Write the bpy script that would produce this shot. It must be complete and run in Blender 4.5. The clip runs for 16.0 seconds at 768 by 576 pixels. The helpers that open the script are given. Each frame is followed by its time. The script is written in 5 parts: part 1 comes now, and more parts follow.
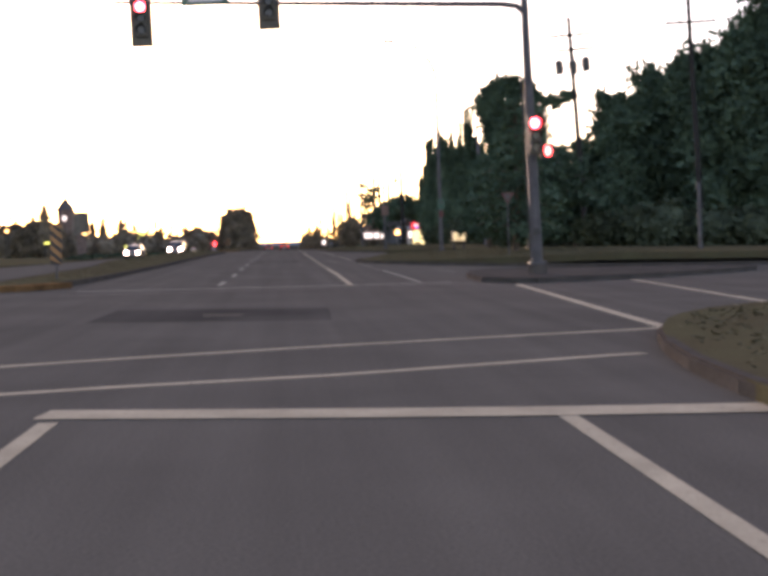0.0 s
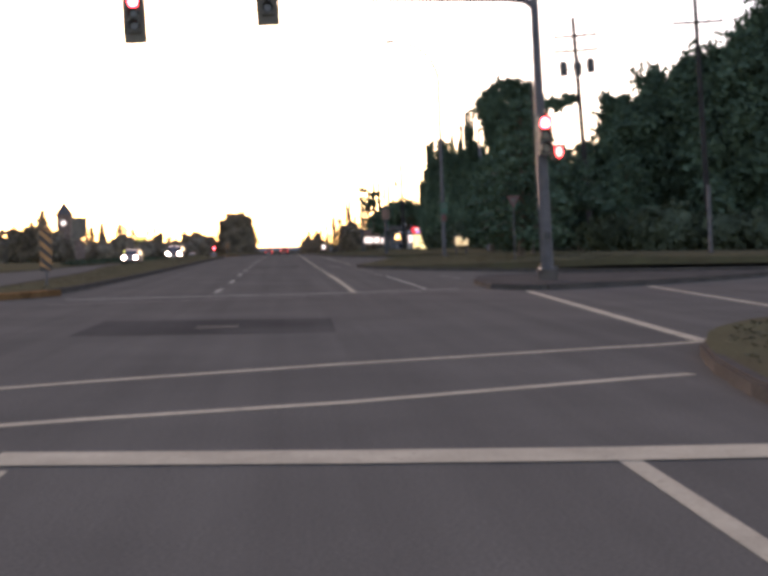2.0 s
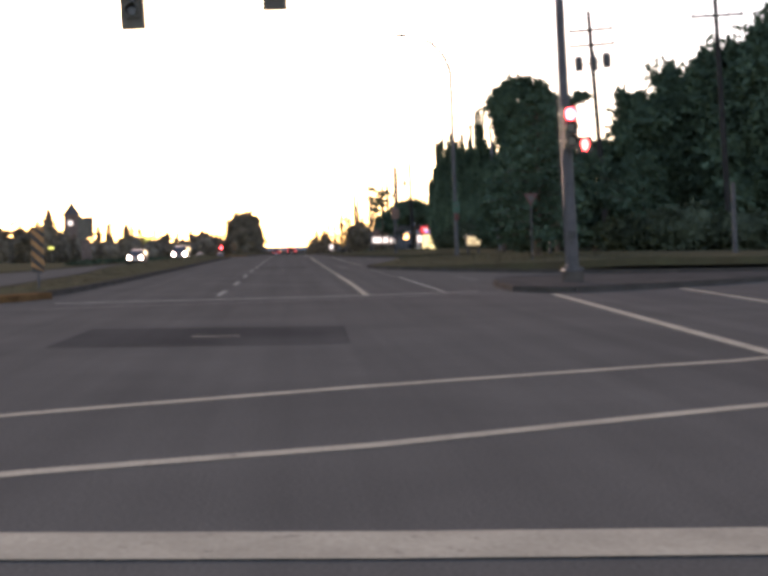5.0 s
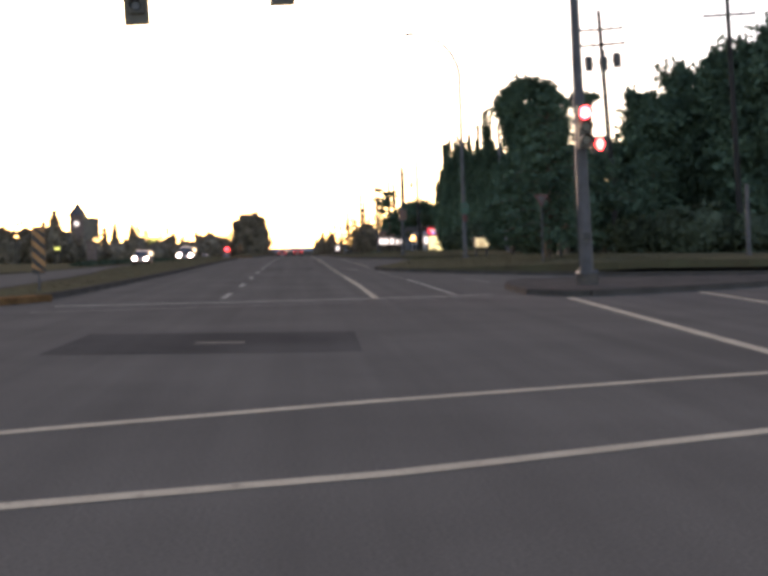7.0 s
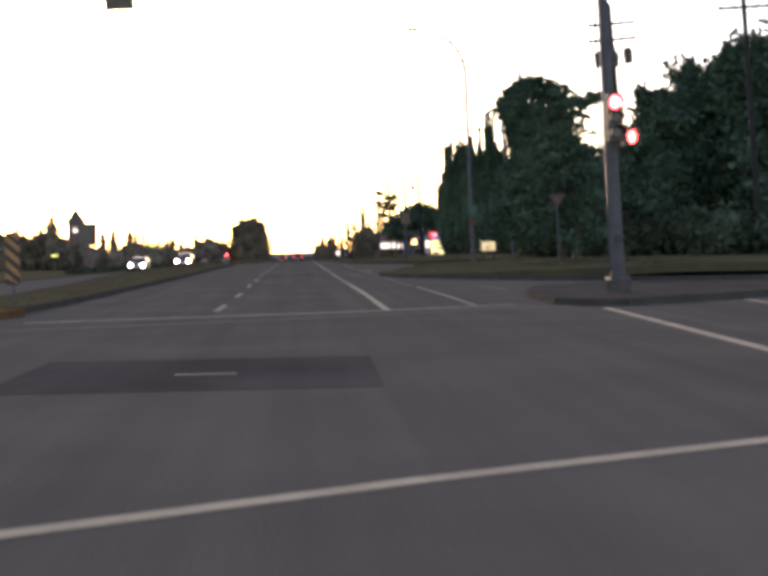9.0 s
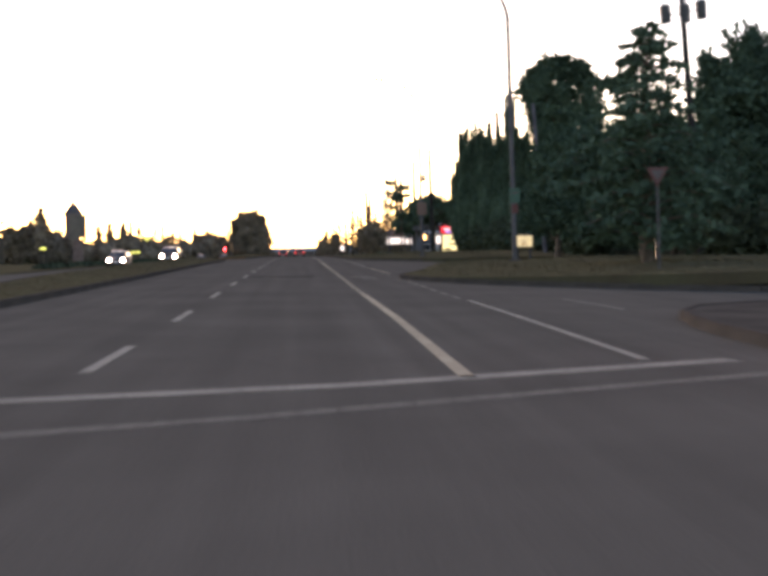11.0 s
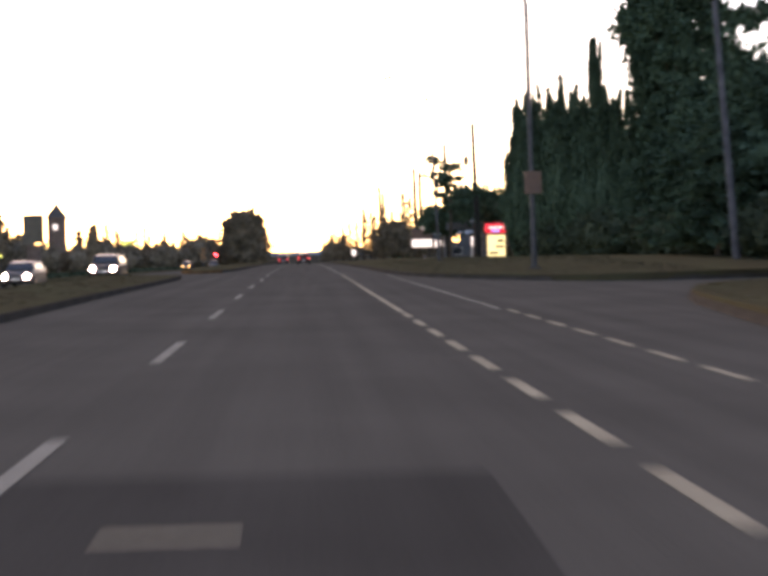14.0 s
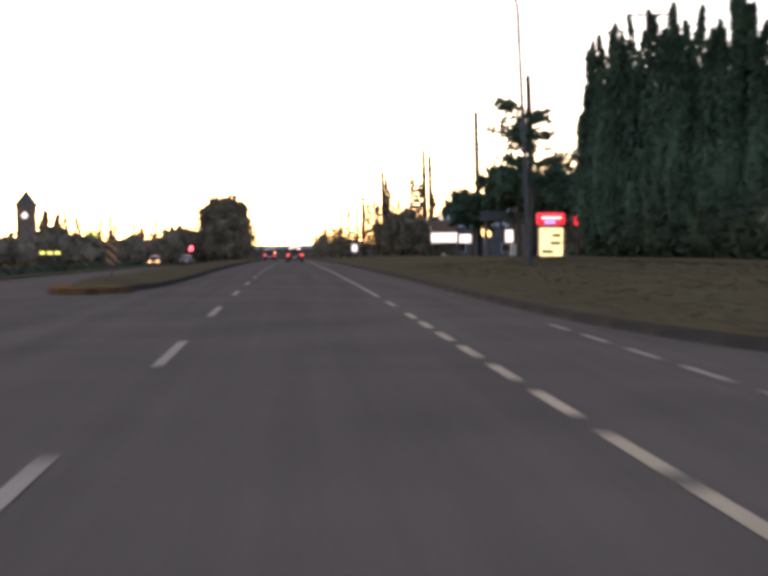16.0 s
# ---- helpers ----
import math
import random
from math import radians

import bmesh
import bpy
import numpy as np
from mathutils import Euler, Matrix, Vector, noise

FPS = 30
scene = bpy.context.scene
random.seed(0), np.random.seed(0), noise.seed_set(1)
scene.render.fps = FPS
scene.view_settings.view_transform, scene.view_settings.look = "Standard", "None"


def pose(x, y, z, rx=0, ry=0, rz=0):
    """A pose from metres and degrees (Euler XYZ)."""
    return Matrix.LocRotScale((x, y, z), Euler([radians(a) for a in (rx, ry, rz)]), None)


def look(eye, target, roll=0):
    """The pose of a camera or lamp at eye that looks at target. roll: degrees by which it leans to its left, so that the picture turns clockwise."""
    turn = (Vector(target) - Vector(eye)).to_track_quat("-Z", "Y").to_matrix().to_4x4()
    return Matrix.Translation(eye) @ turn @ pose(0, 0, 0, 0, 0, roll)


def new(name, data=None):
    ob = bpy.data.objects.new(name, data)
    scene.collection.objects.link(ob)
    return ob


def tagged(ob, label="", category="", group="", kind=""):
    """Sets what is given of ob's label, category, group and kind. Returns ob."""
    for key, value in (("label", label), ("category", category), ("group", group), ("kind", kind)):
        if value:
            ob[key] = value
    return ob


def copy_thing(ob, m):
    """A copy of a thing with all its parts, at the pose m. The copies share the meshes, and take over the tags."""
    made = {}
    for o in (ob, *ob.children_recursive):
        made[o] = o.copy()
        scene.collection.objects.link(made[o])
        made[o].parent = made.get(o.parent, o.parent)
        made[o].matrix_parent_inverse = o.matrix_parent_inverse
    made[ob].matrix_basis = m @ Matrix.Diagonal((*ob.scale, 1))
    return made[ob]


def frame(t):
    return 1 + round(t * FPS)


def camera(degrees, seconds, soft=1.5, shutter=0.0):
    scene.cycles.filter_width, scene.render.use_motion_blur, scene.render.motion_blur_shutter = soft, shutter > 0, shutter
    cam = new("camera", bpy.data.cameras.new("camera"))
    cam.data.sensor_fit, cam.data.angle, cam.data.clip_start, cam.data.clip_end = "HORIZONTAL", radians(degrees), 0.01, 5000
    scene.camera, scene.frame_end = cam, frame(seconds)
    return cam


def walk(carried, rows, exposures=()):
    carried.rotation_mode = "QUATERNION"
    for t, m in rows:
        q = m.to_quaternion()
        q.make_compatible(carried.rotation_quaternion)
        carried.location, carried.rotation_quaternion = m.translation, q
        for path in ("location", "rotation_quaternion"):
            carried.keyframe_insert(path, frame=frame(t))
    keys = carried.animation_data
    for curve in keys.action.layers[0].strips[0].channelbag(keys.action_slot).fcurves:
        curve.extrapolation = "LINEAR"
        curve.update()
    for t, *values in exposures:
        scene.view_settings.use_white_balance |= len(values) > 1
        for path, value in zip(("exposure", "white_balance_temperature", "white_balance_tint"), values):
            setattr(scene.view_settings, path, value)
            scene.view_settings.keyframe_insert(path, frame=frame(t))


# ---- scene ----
cam = camera(33.7, 16.0, soft=4.3, shutter=0.8)
EXPOSURE = 1.74
PATH = [
    (0.0, 0.000, 2.109, 1.261, -4.40, -2.26, 0.54),
    (0.5, 0.009, 2.580, 1.262, -4.41, -2.22, 0.60),
    (1.0, 0.008, 3.050, 1.259, -4.43, -2.20, 0.61),
    (1.5, 0.005, 3.390, 1.264, -4.44, -2.15, 0.55),
    (2.0, -0.004, 3.712, 1.274, -4.42, -2.06, 0.61),
    (2.5, -0.012, 4.080, 1.274, -4.46, -2.06, 0.60),
    (3.0, -0.016, 4.494, 1.276, -4.45, -2.09, 0.61),
    (3.5, -0.006, 4.914, 1.273, -4.34, -2.09, 0.57),
    (4.0, -0.001, 5.324, 1.261, -4.23, -2.07, 0.61),
    (4.5, -0.001, 5.680, 1.254, -4.18, -2.06, 0.61),
    (5.0, -0.006, 6.003, 1.252, -4.08, -2.05, 0.60),
    (5.5, -0.015, 6.287, 1.254, -3.98, -2.03, 0.58),
    (6.0, -0.024, 6.528, 1.256, -3.89, -2.02, 0.56),
    (6.5, -0.030, 6.720, 1.258, -3.85, -2.01, 0.53),
    (7.0, -0.033, 6.885, 1.259, -3.81, -1.99, 0.47),
    (7.5, -0.037, 6.987, 1.257, -3.75, -1.84, 0.51),
    (8.0, -0.056, 7.377, 1.270, -3.68, -1.77, 0.70),
    (8.5, -0.070, 8.315, 1.274, -3.57, -1.65, 0.78),
    (9.0, -0.072, 10.053, 1.283, -3.82, -1.80, 0.95),
    (9.5, -0.036, 12.612, 1.275, -3.80, -1.83, 0.89),
    (10.0, 0.050, 15.951, 1.255, -3.76, -1.88, 0.75),
    (10.5, 0.153, 20.010, 1.232, -3.71, -1.94, 0.59),
    (11.0, 0.239, 24.729, 1.212, -3.66, -1.99, 0.45),
    (11.5, 0.275, 30.048, 1.204, -3.65, -2.02, 0.39),
    (12.0, 0.210, 35.746, 1.225, -3.00, -2.00, 0.35),
    (12.5, 0.063, 43.253, 1.251, -3.11, -1.39, 0.93),
    (13.0, -0.102, 50.576, 1.284, -3.31, -1.58, 0.82),
    (13.5, -0.218, 58.555, 1.293, -3.63, -2.15, 0.78),
    (14.0, -0.306, 66.879, 1.253, -3.62, -1.84, 0.93),
    (14.5, -0.432, 76.096, 1.274, -3.61, -1.69, 0.29),
    (15.0, -0.496, 85.037, 1.300, -3.65, -2.27, 0.44),
    (15.5, -0.607, 94.372, 1.292, -3.97, -2.00, 0.51),
    (16.0, -0.606, 103.725, 1.297, -4.13, -2.09, 0.17),
]

walk(cam, [(t, pose(x, y, z, 90 + pitch, roll, yaw)) for t, x, y, z, yaw, pitch, roll in PATH],
     exposures=[(0.0, EXPOSURE + 0.08, 7400, 36), (9.0, EXPOSURE - 0.08, 7300, 29), (16.0, EXPOSURE - 0.13, 7450, 33)])

# ---- light: a bright evening sky with the sun just above the horizon ahead ----
world = bpy.data.worlds.new("evening_sky")
scene.world = world
world.use_nodes = True
wn = world.node_tree.nodes
sky = wn.new("ShaderNodeTexSky")
sky.sky_type = 'NISHITA'
sky.sun_disc = False
sky.sun_elevation = radians(13.0)
sky.sun_rotation = radians(-8.0)
sky.air_density = 1.0
sky.dust_density = 0.7
sky.ozone_density = 1.6
world.node_tree.links.new(sky.outputs[0], wn["Background"].inputs[0])
wn["Background"].inputs[1].default_value = 0.1
sun_data = bpy.data.lights.new("evening_sun", 'SUN')
sun_data.energy = 0.95
sun_data.angle = radians(28.0)
sun_data.color = (1.0, 0.86, 0.74)
sun_lamp = new("evening_sun", sun_data)
sun_lamp.matrix_basis = look((0, 0, 60), (14 * math.sin(radians(8)), -14, 60 - 14 * math.tan(radians(13.0))))

# ---- materials ----
def material(name, base, rough=0.8, metal=0.0, noise_scale=6.0, amount=0.25, fine=60.0, fine_amount=0.15, bump=0.0, second=None, emit=None, emit_strength=0.0, island=0.0, spec=0.5):
    m = bpy.data.materials.new(name)
    m.use_nodes = True
    nt = m.node_tree
    b = nt.nodes["Principled BSDF"]
    b.inputs["Roughness"].default_value = rough
    b.inputs["Metallic"].default_value = metal
    b.inputs["Specular IOR Level"].default_value = spec
    coord = nt.nodes.new("ShaderNodeTexCoord")
    n1 = nt.nodes.new("ShaderNodeTexNoise")
    n1.inputs["Scale"].default_value = noise_scale
    n1.inputs["Detail"].default_value = 5.0
    n2 = nt.nodes.new("ShaderNodeTexNoise")
    n2.inputs["Scale"].default_value = fine
    n2.inputs["Detail"].default_value = 3.0
    nt.links.new(coord.outputs["Object"], n1.inputs["Vector"])
    nt.links.new(coord.outputs["Object"], n2.inputs["Vector"])
    dark = [c * (1 - amount) for c in base]
    lite = second if second else [min(1, c * (1 + amount)) for c in base]
    ramp = nt.nodes.new("ShaderNodeValToRGB")
    ramp.color_ramp.elements[0].position, ramp.color_ramp.elements[1].position = 0.34, 0.66
    ramp.color_ramp.elements[0].color = (*dark, 1)
    ramp.color_ramp.elements[1].color = (*lite, 1)
    nt.links.new(n1.outputs["Fac"], ramp.inputs[0])
    grain = nt.nodes.new("ShaderNodeMapRange")
    grain.inputs["From Min"].default_value, grain.inputs["From Max"].default_value = 0.3, 0.7
    grain.inputs["To Min"].default_value, grain.inputs["To Max"].default_value = 1 - fine_amount, 1 + fine_amount
    nt.links.new(n2.outputs["Fac"], grain.inputs["Value"])
    mul = nt.nodes.new("ShaderNodeVectorMath")
    mul.operation = 'SCALE'
    nt.links.new(ramp.outputs[0], mul.inputs[0])
    last = grain.outputs[0]
    if island:
        geo = nt.nodes.new("ShaderNodeNewGeometry")
        vary = nt.nodes.new("ShaderNodeMapRange")
        vary.inputs["To Min"].default_value, vary.inputs["To Max"].default_value = 1 - island, 1 + island
        nt.links.new(geo.outputs["Random Per Island"], vary.inputs["Value"])
        both = nt.nodes.new("ShaderNodeMath")
        both.operation = 'MULTIPLY'
        nt.links.new(vary.outputs[0], both.inputs[0])
        nt.links.new(last, both.inputs[1])
        last = both.outputs[0]
    nt.links.new(last, mul.inputs["Scale"])
    nt.links.new(mul.outputs[0], b.inputs["Base Color"])
    if bump:
        bn = nt.nodes.new("ShaderNodeBump")
        bn.inputs["Strength"].default_value = bump
        bn.inputs["Distance"].default_value = 0.01
        nt.links.new(n2.outputs["Fac"], bn.inputs["Height"])
        nt.links.new(bn.outputs[0], b.inputs["Normal"])
    if emit:
        b.inputs["Emission Color"].default_value = (*emit, 1)
        b.inputs["Emission Strength"].default_value = emit_strength
    return m


def road_material(name, base, patchy):
    """Worn asphalt: broad tone patches, streaks along the lanes, stone grain."""
    m = material(name, base, rough=0.92, noise_scale=0.35, amount=patchy, fine=45.0, fine_amount=0.16, bump=0.04, spec=0.0)
    nt = m.node_tree
    b = nt.nodes["Principled BSDF"]
    coord = nt.nodes["Texture Coordinate"]
    stretch = nt.nodes.new("ShaderNodeMapping")
    stretch.inputs["Scale"].default_value = (1.6, 0.03, 1.0)
    streak = nt.nodes.new("ShaderNodeTexNoise")
    streak.inputs["Scale"].default_value = 1.2
    streak.inputs["Detail"].default_value = 4.0
    nt.links.new(coord.outputs["Object"], stretch.inputs["Vector"])
    nt.links.new(stretch.outputs[0], streak.inputs["Vector"])
    rng = nt.nodes.new("ShaderNodeMapRange")
    rng.inputs["From Min"].default_value, rng.inputs["From Max"].default_value = 0.3, 0.7
    rng.inputs["To Min"].default_value, rng.inputs["To Max"].default_value = 0.91, 1.09
    nt.links.new(streak.outputs["Fac"], rng.inputs["Value"])
    mul = nt.nodes.new("ShaderNodeVectorMath")
    mul.operation = 'SCALE'
    src = b.inputs["Base Color"].links[0].from_socket
    nt.links.new(src, mul.inputs[0])
    nt.links.new(rng.outputs[0], mul.inputs["Scale"])
    nt.links.new(mul.outputs[0], b.inputs["Base Color"])
    return m


def paint_material(name, base, worn):
    """Road paint, rubbed through to the asphalt in places."""
    m = material(name, base, rough=0.7, noise_scale=1.5, amount=0.12, fine=35.0, fine_amount=0.1, spec=0.0)
    nt = m.node_tree
    b = nt.nodes["Principled BSDF"]
    coord = nt.nodes["Texture Coordinate"]
    wear = nt.nodes.new("ShaderNodeTexNoise")
    wear.inputs["Scale"].default_value = 9.0
    wear.inputs["Detail"].default_value = 8.0
    wear.inputs["Roughness"].default_value = 0.7
    nt.links.new(coord.outputs["Object"], wear.inputs["Vector"])
    rng = nt.nodes.new("ShaderNodeMapRange")
    rng.inputs["From Min"].default_value, rng.inputs["From Max"].default_value = worn - 0.08, worn + 0.08
    nt.links.new(wear.outputs["Fac"], rng.inputs["Value"])
    mix = nt.nodes.new("ShaderNodeMix")
    mix.data_type = 'RGBA'
    src = b.inputs["Base Color"].links[0].from_socket
    nt.links.new(rng.outputs[0], mix.inputs[0])
    mix.inputs[6].default_value = (0.1, 0.092, 0.079, 1)
    nt.links.new(src, mix.inputs[7])
    nt.links.new(mix.outputs[2], b.inputs["Base Color"])
    return m


M = {}
M["asphalt"] = road_material("asphalt", (0.107, 0.101, 0.087), 0.08)
M["asphalt_new"] = road_material("asphalt_patch", (0.074, 0.07, 0.062), 0.16)
M["paint"] = paint_material("road_paint", (0.39, 0.345, 0.255), 0.33)
M["paint_dim"] = paint_material("dulled_road_paint", (0.3, 0.285, 0.24), 0.37)
M["paint_faint"] = paint_material("worn_road_paint", (0.23, 0.218, 0.185), 0.44)
M["concrete"] = material("concrete", (0.09, 0.08, 0.07), rough=0.9, noise_scale=1.2, amount=0.25, fine=40, bump=0.3, spec=0.0)
M["paving"] = material("worn_island_paving", (0.08, 0.073, 0.063), rough=0.95, noise_scale=0.9, amount=0.18, fine=30, bump=0.1, spec=0.0)
M["kerb_yellow"] = material("yellow_kerb_paint", (0.16, 0.09, 0.042), rough=0.8, noise_scale=2.5, amount=0.35, fine=30, spec=0.0)
M["grass"] = material("dry_grass_ground", (0.1, 0.083, 0.052), rough=1.0, noise_scale=0.5, amount=0.2, fine=18, fine_amount=0.15, bump=0.3, second=(0.093, 0.089, 0.051), spec=0.0)
M["blade"] = material("grass_blade", (0.14, 0.125, 0.076), rough=0.95, noise_scale=0.4, amount=0.25, fine=4, second=(0.15, 0.13, 0.076), island=0.15, spec=0.0)
M["field"] = material("far_ground", (0.055, 0.055, 0.045), rough=1.0, noise_scale=0.05, amount=0.3, fine=0.6, spec=0.0)
# blue-grey base colour carries the haze of distance over the hills
M["hill"] = material("haze_tinted_hill", (0.17, 0.24, 0.28), rough=1.0, noise_scale=0.01, amount=0.12, fine=0.05, spec=0.0)
M["leaf_a"] = material("broad_leaf", (0.074, 0.118, 0.079), rough=0.95, noise_scale=0.35, amount=0.35, fine=2.5, island=0.12, spec=0.0)
M["leaf_b"] = material("poplar_leaf", (0.078, 0.122, 0.081), rough=0.95, noise_scale=0.35, amount=0.3, fine=2.5, island=0.12, spec=0.0)
M["leaf_c"] = material("conifer_needle", (0.073, 0.116, 0.078), rough=0.95, noise_scale=0.4, amount=0.3, fine=3, island=0.12, spec=0.0)
M["leaf_d"] = material("hedge_leaf", (0.064, 0.082, 0.053), rough=0.95, noise_scale=0.6, amount=0.35, fine=3, island=0.12, spec=0.0)
# far foliage: warm haze is painted in as a paler, browner leaf colour
M["leaf_e"] = material("haze_browned_leaf", (0.215, 0.178, 0.128), rough=0.95, noise_scale=0.6, amount=0.35, fine=3, island=0.12, spec=0.0)
M["bark"] = material("bark", (0.09, 0.07, 0.05), rough=0.95, noise_scale=3, amount=0.35, fine=25, bump=0.6)
M["wood_pole"] = material("weathered_pole_wood", (0.026, 0.024, 0.022), rough=0.95, noise_scale=2, amount=0.3, fine=30, bump=0.4)
M["grey_wood"] = material("silvered_pole_wood", (0.15, 0.148, 0.16), rough=0.95, noise_scale=2, amount=0.25, fine=30, bump=0.4, spec=0.0)
M["steel"] = material("galvanised_steel", (0.085, 0.085, 0.09), rough=0.6, metal=0.3, noise_scale=3, amount=0.18, fine=30)
M["lamp_steel"] = material("weathered_lamp_steel", (0.088, 0.09, 0.096), rough=0.65, metal=0.2, noise_scale=3, amount=0.2, fine=30)
M["dark_metal"] = material("dark_painted_metal", (0.035, 0.035, 0.035), rough=0.5, noise_scale=4, amount=0.25, fine=40)
M["housing"] = material("signal_housing", (0.09, 0.082, 0.06), rough=0.55, noise_scale=4, amount=0.2, fine=40)
M["housing_edge"] = material("signal_border_yellow", (0.5, 0.33, 0.05), rough=0.6, noise_scale=4, amount=0.2, fine=40)
M["lens_dark"] = material("unlit_lens", (0.03, 0.03, 0.03), rough=0.2, noise_scale=8, amount=0.2)
M["red_light"] = material("lit_red_lens", (0.5, 0.02, 0.02), rough=0.3, emit=(1.0, 0.03, 0.035), emit_strength=34.0)
M["hand_light"] = material("lit_hand_lens", (0.5, 0.05, 0.02), rough=0.3, emit=(1.0, 0.035, 0.03), emit_strength=15.0)
M["head_light"] = material("lit_headlamp", (0.8, 0.8, 0.8), rough=0.2, emit=(1.0, 0.86, 0.68), emit_strength=22.0)
M["tail_light"] = material("lit_tail_lamp", (0.5, 0.03, 0.03), rough=0.3, emit=(1.0, 0.1, 0.1), emit_strength=0.9)
M["sign_green"] = material("green_sign_face", (0.03, 0.1, 0.065), rough=0.5, noise_scale=3, amount=0.12)
M["sign_white"] = material("white_sign_face", (0.7, 0.7, 0.68), rough=0.5, noise_scale=3, amount=0.08)
M["sign_red"] = material("red_sign_face", (0.11, 0.035, 0.03), rough=0.5, noise_scale=3, amount=0.12)
M["sign_orange"] = material("orange_sign_face", (0.38, 0.18, 0.06), rough=0.5, noise_scale=3, amount=0.12)
M["sign_black"] = material("black_sign_face", (0.03, 0.028, 0.025), rough=0.5, noise_scale=3, amount=0.2)
M["sign_grey"] = material("dimmed_sign_grey", (0.095, 0.082, 0.078), rough=0.6, metal=0.2, noise_scale=3, amount=0.12)
M["glow_cream"] = material("dim_lit_cream_panel", (0.42, 0.38, 0.2), rough=0.4, noise_scale=2.0, amount=0.3, emit=(1.0, 0.88, 0.5), emit_strength=0.22)
M["sign_brown"] = material("brown_sign_face", (0.2, 0.12, 0.085), rough=0.6, noise_scale=3, amount=0.15)
M["glow_yellow"] = material("lit_yellow_panel", (0.6, 0.5, 0.22), rough=0.4, emit=(1.0, 0.9, 0.42), emit_strength=0.5)
M["glow_red"] = material("lit_red_panel", (0.6, 0.05, 0.06), rough=0.4, emit=(1.0, 0.03, 0.05), emit_strength=0.4)
M["glow_white"] = material("lit_white_panel", (0.8, 0.8, 0.75), rough=0.4, emit=(1.0, 0.95, 0.85), emit_strength=0.42)
M["glow_amber"] = material("lit_amber_lamp", (0.8, 0.5, 0.2), rough=0.4, emit=(1.0, 0.6, 0.2), emit_strength=2.0)
M["glow_lime"] = material("lit_lime_panel", (0.6, 0.65, 0.2), rough=0.4, emit=(0.8, 0.9, 0.16), emit_strength=0.6)
M["glow_blue"] = material("lit_blue_bar", (0.1, 0.15, 0.6), rough=0.4, emit=(0.25, 0.35, 1.0), emit_strength=0.6)
M["brick"] = material("brown_brick_wall", (0.17, 0.12, 0.1), rough=0.9, noise_scale=1.0, amount=0.25, fine=8, bump=0.3)
M["stucco"] = material("grey_stucco_wall", (0.13, 0.14, 0.15), rough=0.9, noise_scale=0.7, amount=0.15, fine=8)
M["stucco_dark"] = material("dark_brown_panel", (0.15, 0.13, 0.1), rough=0.8, noise_scale=0.7, amount=0.2, fine=8)
M["roof"] = material("dark_roofing", (0.09, 0.085, 0.085), rough=0.9, noise_scale=0.8, amount=0.2, fine=6)
M["roof_lite"] = material("pale_metal_roofing", (0.42, 0.43, 0.42), rough=0.6, noise_scale=0.8, amount=0.12, fine=6)
M["glass"] = material("dark_window_glass", (0.03, 0.035, 0.04), rough=0.08, noise_scale=2, amount=0.2)
M["car_dark"] = material("dark_red_car_paint", (0.07, 0.035, 0.035), rough=0.3, noise_scale=3, amount=0.1)
M["car_grey"] = material("grey_car_paint", (0.07, 0.074, 0.078), rough=0.5, noise_scale=3, amount=0.1, spec=0.2)
M["car_black"] = material("charcoal_car_paint", (0.04, 0.04, 0.044), rough=0.5, noise_scale=3, amount=0.1, spec=0.2)
M["tyre"] = material("tyre_rubber", (0.02, 0.02, 0.02), rough=0.9, noise_scale=8, amount=0.2)
M["insulator"] = material("grey_transformer_tank", (0.05, 0.056, 0.057), rough=0.5, noise_scale=3, amount=0.2)
M["cable"] = material("power_cable", (0.03, 0.03, 0.03), rough=0.7, noise_scale=5, amount=0.1)


# ---- builders ----
def part(name, bm, mat, parent=None, label=""):
    """Links a bmesh as one mesh object, under a thing or a part."""
    me = bpy.data.meshes.new(name)
    bm.to_mesh(me)
    bm.free()
    me.materials.append(M[mat])
    ob = new(name, me)
    if parent:
        ob.parent = parent
    if label:
        ob["label"] = label
    return ob


def mesh_part(name, verts, faces, mat, parent=None):
    me = bpy.data.meshes.new(name)
    me.from_pydata(verts, [], faces)
    me.materials.append(M[mat])
    ob = new(name, me)
    if parent:
        ob.parent = parent
    return ob


def thing(name, m, label, category, group="", kind=""):
    ob = new(name)
    ob.empty_display_size = 0.2
    ob.matrix_basis = m
    return tagged(ob, label, category, group, kind)


def box(bm, x0, x1, y0, y1, z0, z1, bevel=0.0):
    m = Matrix.Translation(((x0 + x1) / 2, (y0 + y1) / 2, (z0 + z1) / 2)) @ Matrix.Diagonal((x1 - x0, y1 - y0, z1 - z0, 1))
    r = bmesh.ops.create_cube(bm, size=1.0, matrix=m)
    if bevel:
        edges = list({e for v in r["verts"] for e in v.link_edges})
        bmesh.ops.bevel(bm, geom=edges, offset=bevel, segments=2, affect='EDGES', profile=0.6)
    return bm


def rod(bm, p0, p1, r0, r1=None, n=10):
    p0, p1 = Vector(p0), Vector(p1)
    d = p1 - p0
    m = Matrix.Translation((p0 + p1) / 2) @ d.to_track_quat('Z', 'Y').to_matrix().to_4x4()
    bmesh.ops.create_cone(bm, cap_ends=True, segments=n, radius1=r0, radius2=r0 if r1 is None else r1, depth=d.length, matrix=m)
    return bm


